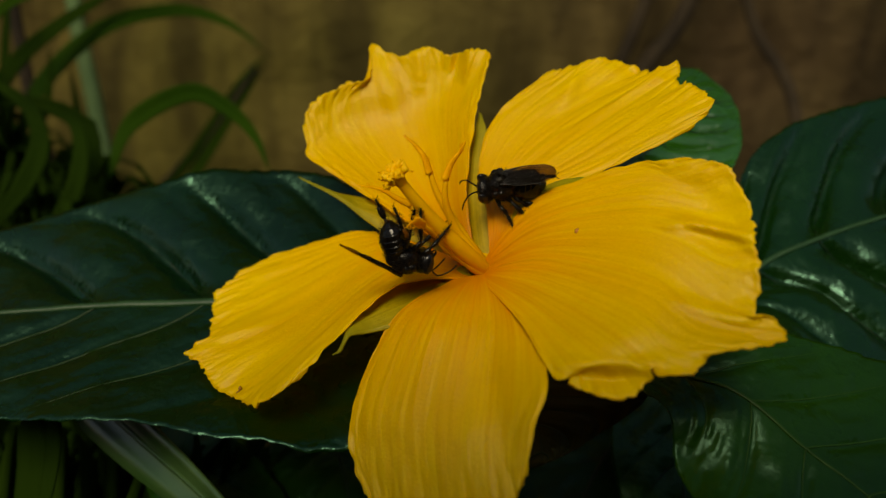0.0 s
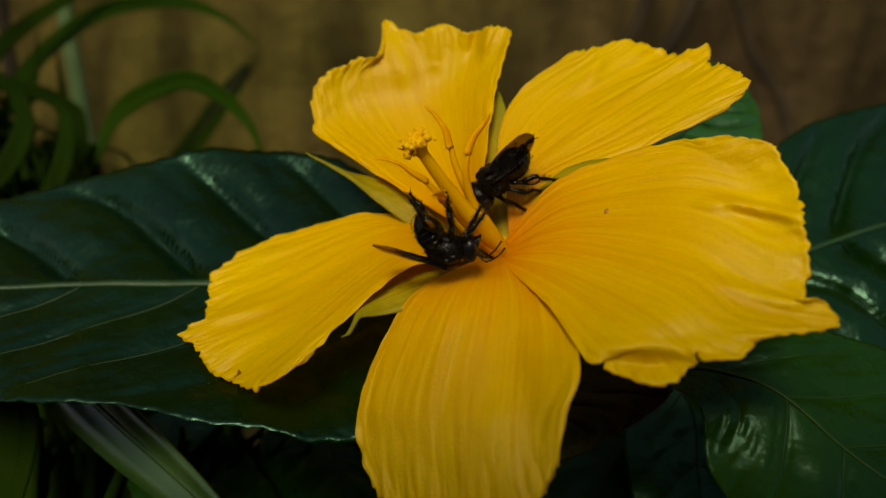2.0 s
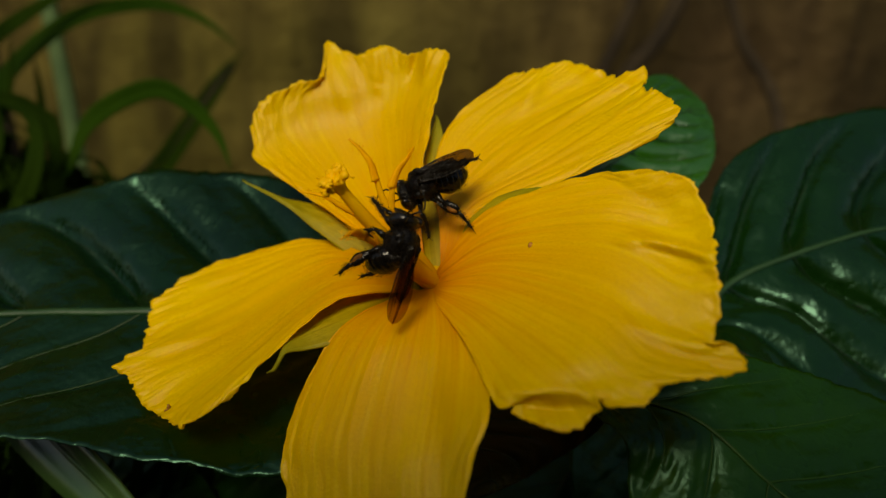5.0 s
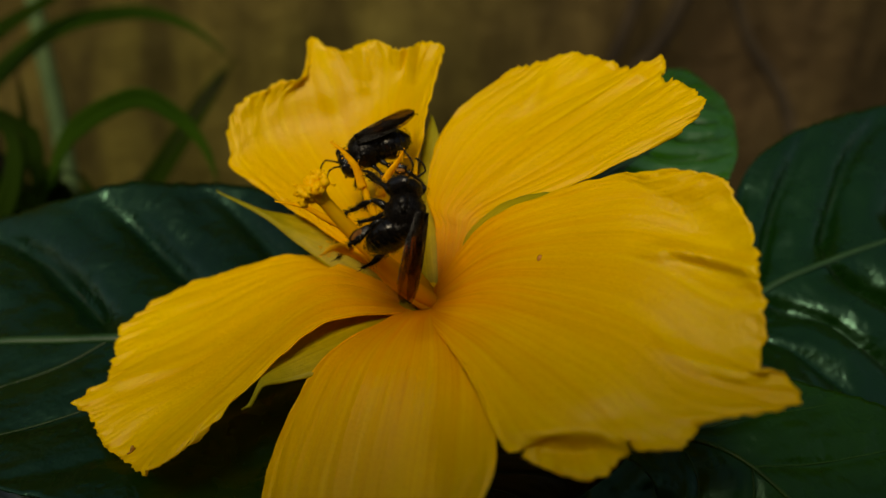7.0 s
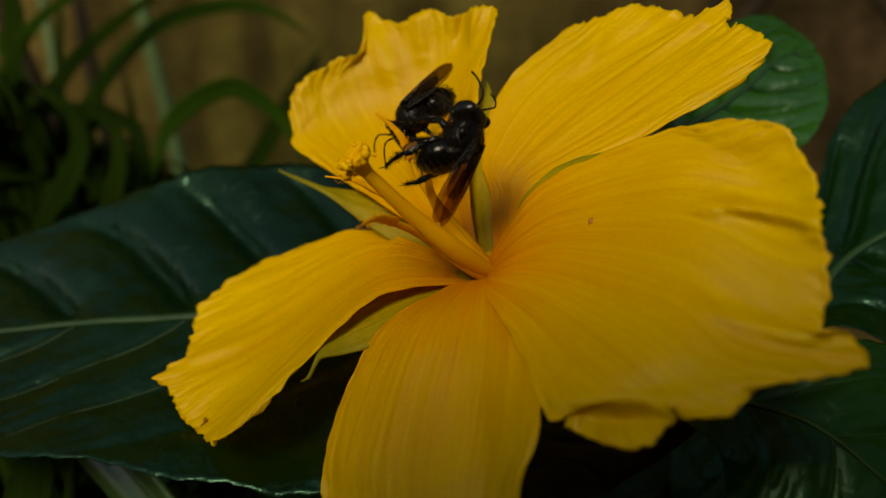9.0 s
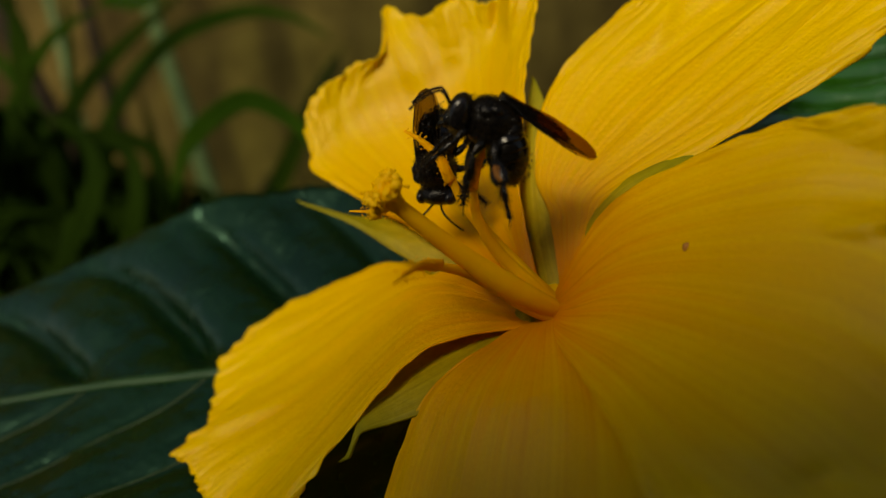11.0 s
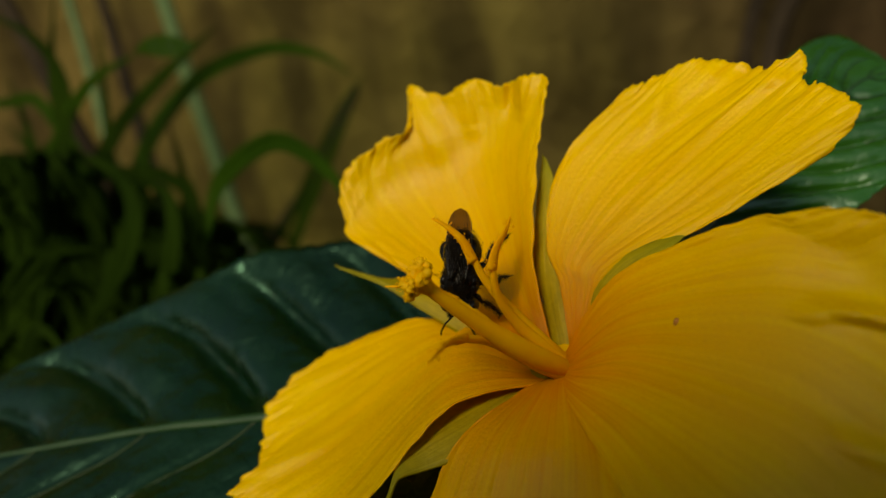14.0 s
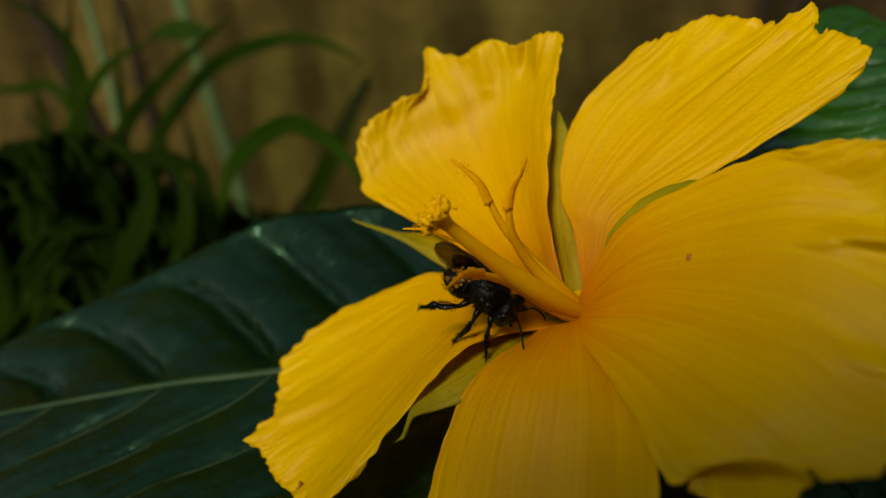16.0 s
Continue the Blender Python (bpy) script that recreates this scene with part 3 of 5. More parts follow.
# Small brown fleck on the broad petal and a dew drop on the back sepal
way = (Vector((1.29, 7.38, 0.26)) - Vector((0.14, -0.05, -0.24))).normalized()
spot = min((v.co for v in broad.data.vertices), key=lambda c: (c / CM - Vector((0.14, -0.05, -0.24))).cross(way).length)
bm = bmesh.new()
bmesh.ops.create_uvsphere(bm, u_segments=10, v_segments=6, radius=0.0003, matrix=Matrix.Translation(spot) @ Matrix.Diagonal((1, 0.5, 1.1, 1)))
part("fleck", bm, mottled("fleck_brown", (0.25, 0.08, 0.005), (0.40, 0.16, 0.01), 900.0), flower, "small brown fleck")
bm = bmesh.new()
bmesh.ops.create_uvsphere(bm, u_segments=14, v_segments=10, radius=0.0005, matrix=pose(0.0021, 0.0860, 0.0044))
m_dew, _, b_dew = material("dew", (1, 1, 1), 0.02)
b_dew.inputs["Transmission Weight"].default_value = 1.0
b_dew.inputs["IOR"].default_value = 1.33
part("dew_drop", bm, m_dew, flower, "clear dew drop")


# ---- leaves ----
def leaf(label, rows, veins, mat, name="leaf", crease=(0.10, 0.10), seed=0.0, sweep=(0.3, 0.3), ribs=None, shift=0.0, fine=1.0, mid_rib=None, stout=1.0, stout_ribs=(1.0, 1.0)):
    """A leaf blade with sunk ribs between puffed fields, toothed edges, a midrib and side ribs.
    crease and sweep are given for its two halves; ribs is the material of the side ribs."""
    nu, nv = int(130 * fine), int(60 * fine) | 1
    flat = loft(rows, nu, nv)
    i, j = nu // 2, nv // 2
    face = (flat[i][j + 4] - flat[i][j - 4]).cross(flat[i + 4][j] - flat[i - 4][j])
    up = 1.0 if face.dot(Vector((0, -0.6, 1))) > 0 else -1.0

    def shape(u, v, p, nm):
        half = 0 if v < 0.5 else 1
        side = abs(2 * v - 1)
        ph = (u - shift - sweep[half] * side ** 1.15) * veins + 0.10 * noise.noise(p * 0.9 + Vector((0, seed, 0)))
        puff = abs(math.sin(math.pi * ph)) ** 0.9
        lean = ph - math.floor(ph)
        groove = math.exp(-(min(lean, 1 - lean) / 0.09) ** 2)
        mid = min(1.0, side * 5)
        wob = 0.07 * noise.noise(p * 0.8 + Vector((seed, 0, 0))) + 0.018 * noise.noise(p * 3.1 + Vector((seed, 2, 0)))
        pucker = 0.020 * noise.noise(Vector((ph * 7.0, side * 5.0, seed))) * mid
        k = max(0.0, (side - 0.90) / 0.10)
        teeth = 0.018 * k * noise.noise(Vector((u * 60, half * 9.0, seed)))
        q = p + up * nm * (crease[half] * (0.7 * puff * (0.55 + 0.45 * lean) - 0.45 * groove - 0.6) * mid * (1 - side ** 4) * math.sin(math.pi * min(1, u * 1.1)) + wob + pucker + teeth)
        out = p - flat[min(int(u * (nu - 1) + 0.5), nu - 1)][nv // 2]
        if out.length > 1e-6:
            saw = (u * 46 + half * 0.4) % 1.0
            q += out.normalized() * k * min(0.5, out.length * 0.1) * (0.10 * saw + 0.22 * noise.noise(Vector((u * 13, half * 5.0, seed))) + 0.14 * noise.noise(Vector((u * 45, half * 3.0, seed))))
        return q
    grid = loft(rows, nu, nv, shape)
    ob = thing(name, label, "leaf")
    thick(part("blade", sheet(grid), mat, ob), 0.00007, -up)

    def at(u, v):
        a = min(max(u, 0), 1) * (nu - 1)
        b = min(max(v, 0), 1) * (nv - 1)
        i, j = min(int(a), nu - 2), min(int(b), nv - 2)
        fa, fb = a - i, b - j
        return (grid[i][j] * (1 - fa) + grid[i + 1][j] * fa) * (1 - fb) + (grid[i][j + 1] * (1 - fa) + grid[i + 1][j + 1] * fa) * fb
    part("midrib", rod([at(k / 30, 0.5) for k in range(31)], [r * stout for r in (0.085, 0.06, 0.03, 0.012)], 8, 60, CM, 0.7), mid_rib or M_VEIN, ob, "pale midrib")
    for half, s in ((0, -1), (1, 1)):
        for k in range(1, veins):
            u0 = k / veins + shift
            ws = [w / 12 for w in range(12) if u0 + sweep[half] * (w / 12) ** 1.15 < 0.98]
            if len(ws) < 3:
                continue
            pts = [at(u0 + sweep[half] * w ** 1.15, 0.5 + s * 0.5 * w) for w in ws]
            part("side_rib", rod(pts, [r * stout_ribs[half] for r in (0.020, 0.017, 0.012, 0.004)], 6, 36, CM, 0.6), (ribs or (M_RIB, M_RIB))[half], ob)
    return ob


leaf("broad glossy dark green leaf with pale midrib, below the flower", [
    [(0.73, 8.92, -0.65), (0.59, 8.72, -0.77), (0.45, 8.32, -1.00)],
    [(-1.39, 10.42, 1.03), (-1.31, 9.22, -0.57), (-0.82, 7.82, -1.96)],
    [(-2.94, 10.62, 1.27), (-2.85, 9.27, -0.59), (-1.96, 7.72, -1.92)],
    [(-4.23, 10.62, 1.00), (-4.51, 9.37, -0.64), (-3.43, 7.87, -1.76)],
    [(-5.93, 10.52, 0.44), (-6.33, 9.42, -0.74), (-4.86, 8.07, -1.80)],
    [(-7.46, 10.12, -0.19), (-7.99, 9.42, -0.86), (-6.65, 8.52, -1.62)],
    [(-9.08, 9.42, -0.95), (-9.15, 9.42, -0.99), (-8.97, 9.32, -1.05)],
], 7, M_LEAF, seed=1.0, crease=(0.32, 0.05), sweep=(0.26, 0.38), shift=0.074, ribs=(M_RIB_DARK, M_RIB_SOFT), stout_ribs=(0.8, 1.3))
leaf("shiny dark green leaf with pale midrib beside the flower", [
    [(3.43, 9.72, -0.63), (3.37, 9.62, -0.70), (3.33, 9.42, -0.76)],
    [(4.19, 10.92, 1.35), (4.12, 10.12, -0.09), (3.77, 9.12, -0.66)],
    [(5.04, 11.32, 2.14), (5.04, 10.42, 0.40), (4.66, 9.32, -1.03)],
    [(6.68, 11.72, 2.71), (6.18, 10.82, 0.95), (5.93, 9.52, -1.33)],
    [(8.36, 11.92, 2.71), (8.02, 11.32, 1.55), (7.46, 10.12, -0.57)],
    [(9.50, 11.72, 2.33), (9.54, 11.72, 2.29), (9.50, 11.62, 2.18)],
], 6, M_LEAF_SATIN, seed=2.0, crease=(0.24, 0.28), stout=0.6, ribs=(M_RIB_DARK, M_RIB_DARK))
leaf("dark green leaf with toothed edge, lower beside the flower", [
    [(1.93, 8.32, -1.09), (1.85, 8.22, -1.17), (1.77, 8.12, -1.25)],
    [(3.25, 8.12, -0.71), (2.73, 7.62, -1.33), (2.20, 7.52, -1.44)],
    [(4.26, 8.12, -0.90), (3.32, 7.32, -1.80), (2.26, 7.32, -1.99)],
    [(5.08, 8.02, -1.22), (3.91, 7.02, -2.23), (2.47, 6.82, -2.36)],
    [(5.17, 7.72, -1.85), (4.23, 6.72, -2.57), (3.08, 6.52, -2.81)],
    [(4.64, 6.62, -2.85), (4.61, 6.62, -2.87), (4.52, 6.52, -2.86)],
], 6, M_LEAF_LOW, seed=3.0, crease=(0.05, 0.04), sweep=(0.24, 0.2), mid_rib=M_RIB_LOW, stout=0.4, ribs=(M_RIB_LOW, M_RIB_LOW), stout_ribs=(0.7, 0.7))
leaf("glossy green leaf standing behind the flower", [
    [(1.11, 9.52, 0.32), (1.14, 9.52, 0.28), (1.17, 9.42, 0.24)],
    [(1.86, 10.32, 1.69), (2.13, 10.12, 1.28), (2.40, 9.92, 0.66)],
    [(2.90, 11.12, 2.69), (3.12, 10.72, 1.95), (3.63, 10.32, 1.18)],
    [(3.68, 11.52, 3.07), (3.69, 11.02, 2.35), (4.09, 10.72, 1.72)],
    [(4.16, 11.32, 2.59), (4.15, 11.22, 2.50), (4.20, 11.12, 2.33)],
], 9, M_LEAF_GREEN, seed=4.0, crease=(0.14, 0.14))
leaf("leaf under the front petals, coloured for shade and yellow bounce", [
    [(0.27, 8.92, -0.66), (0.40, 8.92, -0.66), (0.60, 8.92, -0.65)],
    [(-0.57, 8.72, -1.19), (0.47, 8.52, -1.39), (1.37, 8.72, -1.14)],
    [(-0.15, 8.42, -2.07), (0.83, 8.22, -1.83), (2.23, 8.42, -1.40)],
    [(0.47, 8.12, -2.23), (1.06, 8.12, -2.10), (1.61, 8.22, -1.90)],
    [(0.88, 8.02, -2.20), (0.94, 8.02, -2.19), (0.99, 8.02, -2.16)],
], 6, M_LEAF_SHADE_TINT, seed=5.0, crease=(0.04, 0.04), mid_rib=M_RIB_SOFT, stout=0.4, ribs=(M_RIB_SOFT, M_RIB_SOFT), stout_ribs=(0.7, 0.7))


# ---- grass, stems and twigs behind ----
def blade(label, pts, width, mat, seed=0, name="grass_blade"):
    """A grass blade: a folded strip along an arching curve."""
    n = 30
    grid = []
    for i in range(n):
        u = i / (n - 1)
        c = spline(pts, u)
        d = (spline(pts, min(1, u + 0.02)) - spline(pts, max(0, u - 0.02))).normalized()
        a = d.cross(Vector((0.25 * math.sin(seed), 1, 0.2))).normalized()
        b = d.cross(a)
        w = 0.62 * width * (min(1, 0.25 + 3 * u) * (1 - u ** 3)) + 0.005
        grid.append([c + a * w * s - b * w * 0.35 * (1 - abs(s)) for s in (-1, -0.5, 0, 0.5, 1)])
    ob = thing(name, label, "grass", PLANT, "grass behind the flower")
    thick(part("blade", sheet(grid), mat, ob), 0.0003, 0.0)
    part("midrib", rod([row[2] for row in grid[::4]], [width * 0.12, width * 0.09, width * 0.03], 6, 20), mat, ob)
    return ob


def stick(label, pts, radii, mat, name, category):
    ob = tagged(part(name, rod(pts, radii, 8, 24), mat), label, category)
    ob.matrix_world = PLANT
    return ob


stick("pale green upright stem behind the flower", [(-13.40, 30.12, 1.20), (-14.07, 30.12, 3.92), (-14.51, 29.62, 6.77), (-14.92, 29.12, 9.10), (-15.21, 28.62, 11.59), (-15.97, 28.12, 15.32)], [0.36, 0.34, 0.3, 0.3], M_STEM, "stem", "stem")
blade("arching green grass blade behind the flower", [(-11.95, 20.12, 2.04), (-11.73, 20.62, 4.62), (-10.15, 21.12, 6.71), (-8.45, 22.12, 7.61), (-6.91, 22.12, 7.26), (-5.74, 22.12, 6.42)], 0.42, M_GRASS, 1)
blade("arching green grass blade behind the flower", [(-7.94, 17.12, 1.87), (-7.46, 17.12, 3.18), (-6.00, 16.62, 3.80), (-4.95, 16.12, 3.38), (-4.18, 15.62, 2.68), (-3.78, 15.32, 1.94)], 0.36, M_GRASS, 2)
blade("dark grass blade leaning across the corner", [(-11.91, 18.12, 2.76), (-11.49, 19.12, 4.99), (-10.75, 20.12, 6.52), (-9.23, 21.12, 8.19)], 0.4, M_GRASS_SHADED, 3)
blade("curved grass blade coloured dark for shade", [(-9.35, 16.12, -0.24), (-8.53, 16.12, 0.75), (-8.09, 16.12, 1.98), (-8.51, 16.62, 3.06), (-9.71, 17.12, 3.54)], 0.32, M_GRASS_SHADED, 4)
blade("curved grass blade coloured dark for shade", [(-9.49, 15.12, 0.43), (-9.02, 15.62, 1.54), (-8.98, 16.12, 2.58), (-9.98, 17.12, 3.66), (-12.00, 18.12, 4.70)], 0.35, M_GRASS_SHADED, 5)
blade("thin grass blade coloured dark for shade", [(-9.52, 24.12, 0.94), (-8.66, 24.12, 2.59), (-7.45, 24.12, 4.62), (-6.23, 24.12, 6.66)], 0.3, M_GRASS_SHADED, 6)
blade("thin grass blade coloured dark for shade", [(-11.12, 26.12, 1.41), (-9.61, 26.12, 3.41), (-7.72, 26.12, 6.42), (-6.57, 26.12, 7.63)], 0.25, M_GRASS_SHADED, 7)
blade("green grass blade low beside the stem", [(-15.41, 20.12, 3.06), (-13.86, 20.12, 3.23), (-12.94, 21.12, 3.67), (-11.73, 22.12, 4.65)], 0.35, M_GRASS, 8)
blade("dark grass blade standing among the others", [(-14.45, 18.12, 0.51), (-13.56, 18.12, 2.18), (-13.83, 19.12, 4.52), (-15.31, 20.12, 7.40)], 0.4, M_GRASS_SHADED, 9)
blade("dark grass blade standing among the others", [(-11.12, 17.12, -0.26), (-11.57, 18.12, 1.39), (-13.05, 19.12, 3.80), (-15.56, 20.12, 6.15)], 0.4, M_GRASS_SHADED, 10)
blade("dark grass blade standing among the others", [(-11.85, 22.12, -0.55), (-12.43, 22.12, 1.11), (-13.54, 22.12, 3.44), (-15.70, 22.12, 5.78)], 0.4, M_GRASS_SHADED, 11)
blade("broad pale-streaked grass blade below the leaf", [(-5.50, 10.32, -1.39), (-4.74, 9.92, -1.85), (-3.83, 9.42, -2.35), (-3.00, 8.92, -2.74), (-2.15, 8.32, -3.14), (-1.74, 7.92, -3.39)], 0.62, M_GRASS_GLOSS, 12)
blade("dark broad grass blade below the leaf", [(-5.53, 10.12, -1.82), (-5.32, 9.92, -2.45), (-5.19, 9.62, -3.10), (-5.13, 9.32, -3.83)], 0.55, M_GRASS_SHADED, 13)
blade("broad bending grass blade coloured dark for shade", [(-12.02, 17.50, -6.00), (-12.32, 17.50, 3.05), (-11.65, 17.50, 4.60), (-11.49, 17.50, 6.08), (-12.26, 17.50, 7.37), (-13.73, 17.50, 8.25)], 0.40, M_GRASS_SHADED, 88)
blade("dark grass blade arching low over the others", [(-8.58, 18.50, -6.00), (-8.88, 18.50, 2.28), (-9.40, 18.50, 3.56), (-10.69, 18.50, 3.96), (-12.60, 18.50, 3.82), (-15.07, 18.50, 3.18)], 0.34, M_GRASS_SHADED, 84)
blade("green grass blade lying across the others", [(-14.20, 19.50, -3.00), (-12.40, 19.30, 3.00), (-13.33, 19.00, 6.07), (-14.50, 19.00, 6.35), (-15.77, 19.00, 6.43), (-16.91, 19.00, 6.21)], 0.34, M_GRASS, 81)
blade("standing grass blade coloured dark for shade", [(-11.73, 20.00, -6.00), (-12.03, 20.00, 2.35), (-12.20, 20.00, 4.69), (-12.22, 20.00, 6.87), (-12.22, 20.00, 8.59)], 0.34, M_GRASS_SHADED, 78)
blade("standing grass blade coloured dark for shade", [(-11.02, 18.00, -6.00), (-11.32, 18.00, 2.12), (-11.95, 18.00, 4.43), (-12.18, 18.00, 6.57), (-11.90, 18.00, 8.64)], 0.36, M_GRASS_SHADED, 79)
blade("standing grass blade coloured dark for shade", [(-10.65, 21.00, -6.00), (-10.95, 21.00, 1.92), (-10.67, 21.00, 3.17), (-10.70, 21.00, 4.29), (-11.01, 21.00, 5.70)], 0.40, M_GRASS_SHADED, 80)
blade("standing grass blade coloured dark for shade", [(-10.78, 19.00, -6.00), (-11.08, 19.00, 1.95), (-10.74, 19.00, 3.07), (-10.41, 19.00, 4.34), (-10.48, 19.00, 5.51)], 0.30, M_GRASS_SHADED, 81)
stick("dark thin twig against the wall", [(10.31, 31.12, 15.77), (11.49, 31.12, 12.46), (12.19, 31.12, 10.11), (12.92, 30.12, 7.98), (12.93, 29.12, 5.75), (12.29, 28.12, 3.45), (11.24, 26.12, -2.01)], [0.22, 0.25, 0.25, 0.2], M_TWIG, "twig", "twig")
stick("dark thin twig against the wall", [(11.24, 31.12, 15.78), (9.87, 31.12, 12.44), (8.73, 31.12, 10.06), (7.59, 31.12, 8.64), (6.69, 31.12, 5.81), (6.30, 30.12, 1.57), (5.85, 28.12, -4.34)], [0.38, 0.36, 0.3], M_TWIG, "twig", "twig")
stick("dark slanting twig against the wall", [(9.21, 32.12, 14.79), (8.27, 32.12, 12.82), (7.33, 32.12, 10.37), (6.63, 32.12, 8.66), (5.95, 32.12, 5.51), (5.59, 31.12, 0.92), (5.31, 29.12, -4.51)], [0.3, 0.28, 0.24], M_TWIG, "twig", "twig")
stick("dark brown stem among the grass", [(-12.61, 24.12, 0.52), (-13.09, 24.12, 3.06), (-14.52, 25.12, 6.06), (-16.09, 26.12, 10.53), (-17.08, 26.12, 14.40)], [0.25, 0.25, 0.2], M_TWIG, "twig", "twig")
stick("grey-green thin stem among the grass", [(-16.47, 27.12, 0.57), (-16.80, 27.12, 3.44), (-17.36, 27.12, 6.54), (-18.18, 27.12, 10.93), (-19.22, 27.12, 14.95)], [0.2, 0.2, 0.18], M_STEM, "stem", "stem")
stick("dark brown stem among the grass", [(-11.83, 21.12, 0.41), (-12.41, 21.12, 2.64), (-13.65, 21.12, 5.04), (-15.29, 21.12, 8.45), (-16.93, 21.12, 11.58)], [0.3, 0.3, 0.25], M_TWIG, "twig", "twig")
stick("dark brown slanting stem among the grass", [(-12.01, 25.12, 0.95), (-10.76, 26.12, 2.21), (-9.19, 27.12, 4.59), (-7.70, 28.12, 7.58)], [0.22, 0.22, 0.18], M_TWIG, "twig", "twig")
# Dark leaves added low down, filling gaps that are only shade
leaf("added dark green leaf filling the shaded gap low on the plant", [
    [(-3.06, 11.12, -2.48), (-3.10, 11.12, -2.53), (-3.14, 11.12, -2.57)],
    [(-4.25, 11.62, -2.44), (-3.47, 10.92, -3.02), (-2.52, 10.72, -2.94)],
    [(-4.45, 11.12, -3.09), (-2.96, 9.92, -3.70), (-1.94, 9.92, -3.46)],
    [(-3.25, 9.72, -4.00), (-2.79, 9.42, -4.08), (-2.30, 9.42, -3.99)],
    [(-2.75, 9.12, -4.48), (-2.73, 9.12, -4.50), (-2.71, 9.12, -4.51)],
], 6, M_LEAF_LOW, seed=10.0, crease=(0.04, 0.04), fine=0.6, mid_rib=M_RIB_SOFT, stout=0.4, ribs=(M_RIB_SOFT, M_RIB_SOFT), stout_ribs=(0.7, 0.7))
leaf("added dark green leaf filling the shaded gap low on the plant", [
    [(2.94, 11.12, -1.85), (2.98, 11.12, -1.89), (3.02, 11.12, -1.93)],
    [(1.39, 11.12, -2.21), (2.22, 10.72, -2.59), (3.29, 10.92, -2.45)],
    [(0.72, 10.52, -2.97), (1.59, 10.12, -3.28), (3.05, 10.32, -3.23)],
    [(0.85, 9.92, -3.60), (1.40, 9.72, -3.80), (2.13, 9.82, -3.67)],
    [(1.18, 9.52, -4.14), (1.19, 9.52, -4.15), (1.21, 9.52, -4.17)],
], 6, M_LEAF_LOW, seed=11.0, crease=(0.04, 0.04), fine=0.6, mid_rib=M_RIB_SOFT, stout=0.4, ribs=(M_RIB_SOFT, M_RIB_SOFT), stout_ribs=(0.7, 0.7))
leaf("added dark green leaf filling the shaded gap low on the plant", [
    [(-2.00, 11.62, -2.21), (-1.95, 11.62, -2.25), (-1.91, 11.62, -2.30)],
    [(-2.55, 11.12, -2.63), (-1.49, 10.72, -2.92), (-0.24, 11.12, -2.58)],
    [(-2.23, 10.52, -3.27), (-1.23, 10.12, -3.50), (-0.21, 10.52, -3.22)],
    [(-1.63, 9.92, -3.81), (-1.16, 9.72, -3.94), (-0.61, 9.92, -3.78)],
    [(-1.04, 9.42, -4.30), (-1.03, 9.42, -4.31), (-1.01, 9.42, -4.33)],
], 6, M_LEAF_LOW, seed=12.0, crease=(0.04, 0.04), fine=0.6, mid_rib=M_RIB_SOFT, stout=0.4, ribs=(M_RIB_SOFT, M_RIB_SOFT), stout_ribs=(0.7, 0.7))
leaf("added dark green leaf filling the shaded gap low on the plant", [
    [(7.28, 14.12, -0.76), (7.28, 14.12, -0.81), (7.28, 14.12, -0.86)],
    [(6.04, 13.62, -1.16), (6.59, 13.12, -1.69), (7.57, 13.52, -1.32)],
    [(5.28, 12.72, -2.04), (5.92, 12.12, -2.64), (7.20, 12.52, -2.15)],
    [(5.22, 11.72, -2.74), (5.55, 11.52, -3.10), (6.24, 11.72, -2.80)],
    [(5.29, 11.12, -3.41), (5.30, 11.12, -3.42), (5.32, 11.12, -3.44)],
], 6, M_LEAF_LOW, seed=13.0, crease=(0.04, 0.04), fine=0.6, mid_rib=M_RIB_SOFT, stout=0.4, ribs=(M_RIB_SOFT, M_RIB_SOFT), stout_ribs=(0.7, 0.7))
leaf("added dark green leaf filling the shaded gap low on the plant", [
    [(2.63, 10.52, -1.31), (2.71, 10.52, -1.30), (2.78, 10.52, -1.30)],
    [(2.28, 10.32, -1.75), (2.98, 10.12, -1.85), (3.87, 10.32, -1.71)],
    [(2.14, 9.92, -2.34), (2.95, 9.72, -2.49), (3.94, 9.92, -2.37)],
    [(2.27, 9.52, -3.01), (2.91, 9.32, -3.14), (3.66, 9.52, -3.04)],
    [(2.85, 9.12, -3.60), (2.87, 9.12, -3.61), (2.88, 9.12, -3.63)],
], 6, M_LEAF_LOW, seed=14.0, crease=(0.04, 0.04), fine=0.6, mid_rib=M_RIB_SOFT, stout=0.4, ribs=(M_RIB_SOFT, M_RIB_SOFT), stout_ribs=(0.7, 0.7))
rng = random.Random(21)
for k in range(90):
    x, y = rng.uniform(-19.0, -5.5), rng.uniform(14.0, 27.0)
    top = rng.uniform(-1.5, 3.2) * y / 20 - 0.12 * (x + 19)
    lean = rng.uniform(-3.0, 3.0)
    blade("tuft grass blade coloured dark for shade", [(x, y, -8.0), (x + lean * 0.2, y, -4.5), (x + lean * 0.6, y - 0.5, top - 1.0), (x + lean * 1.2, y - 1.5, top), (x + lean * 1.8, y - 2.0, top - 1.2)],
          rng.uniform(0.2, 0.42), M_GRASS_SHADED, k)
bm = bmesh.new()
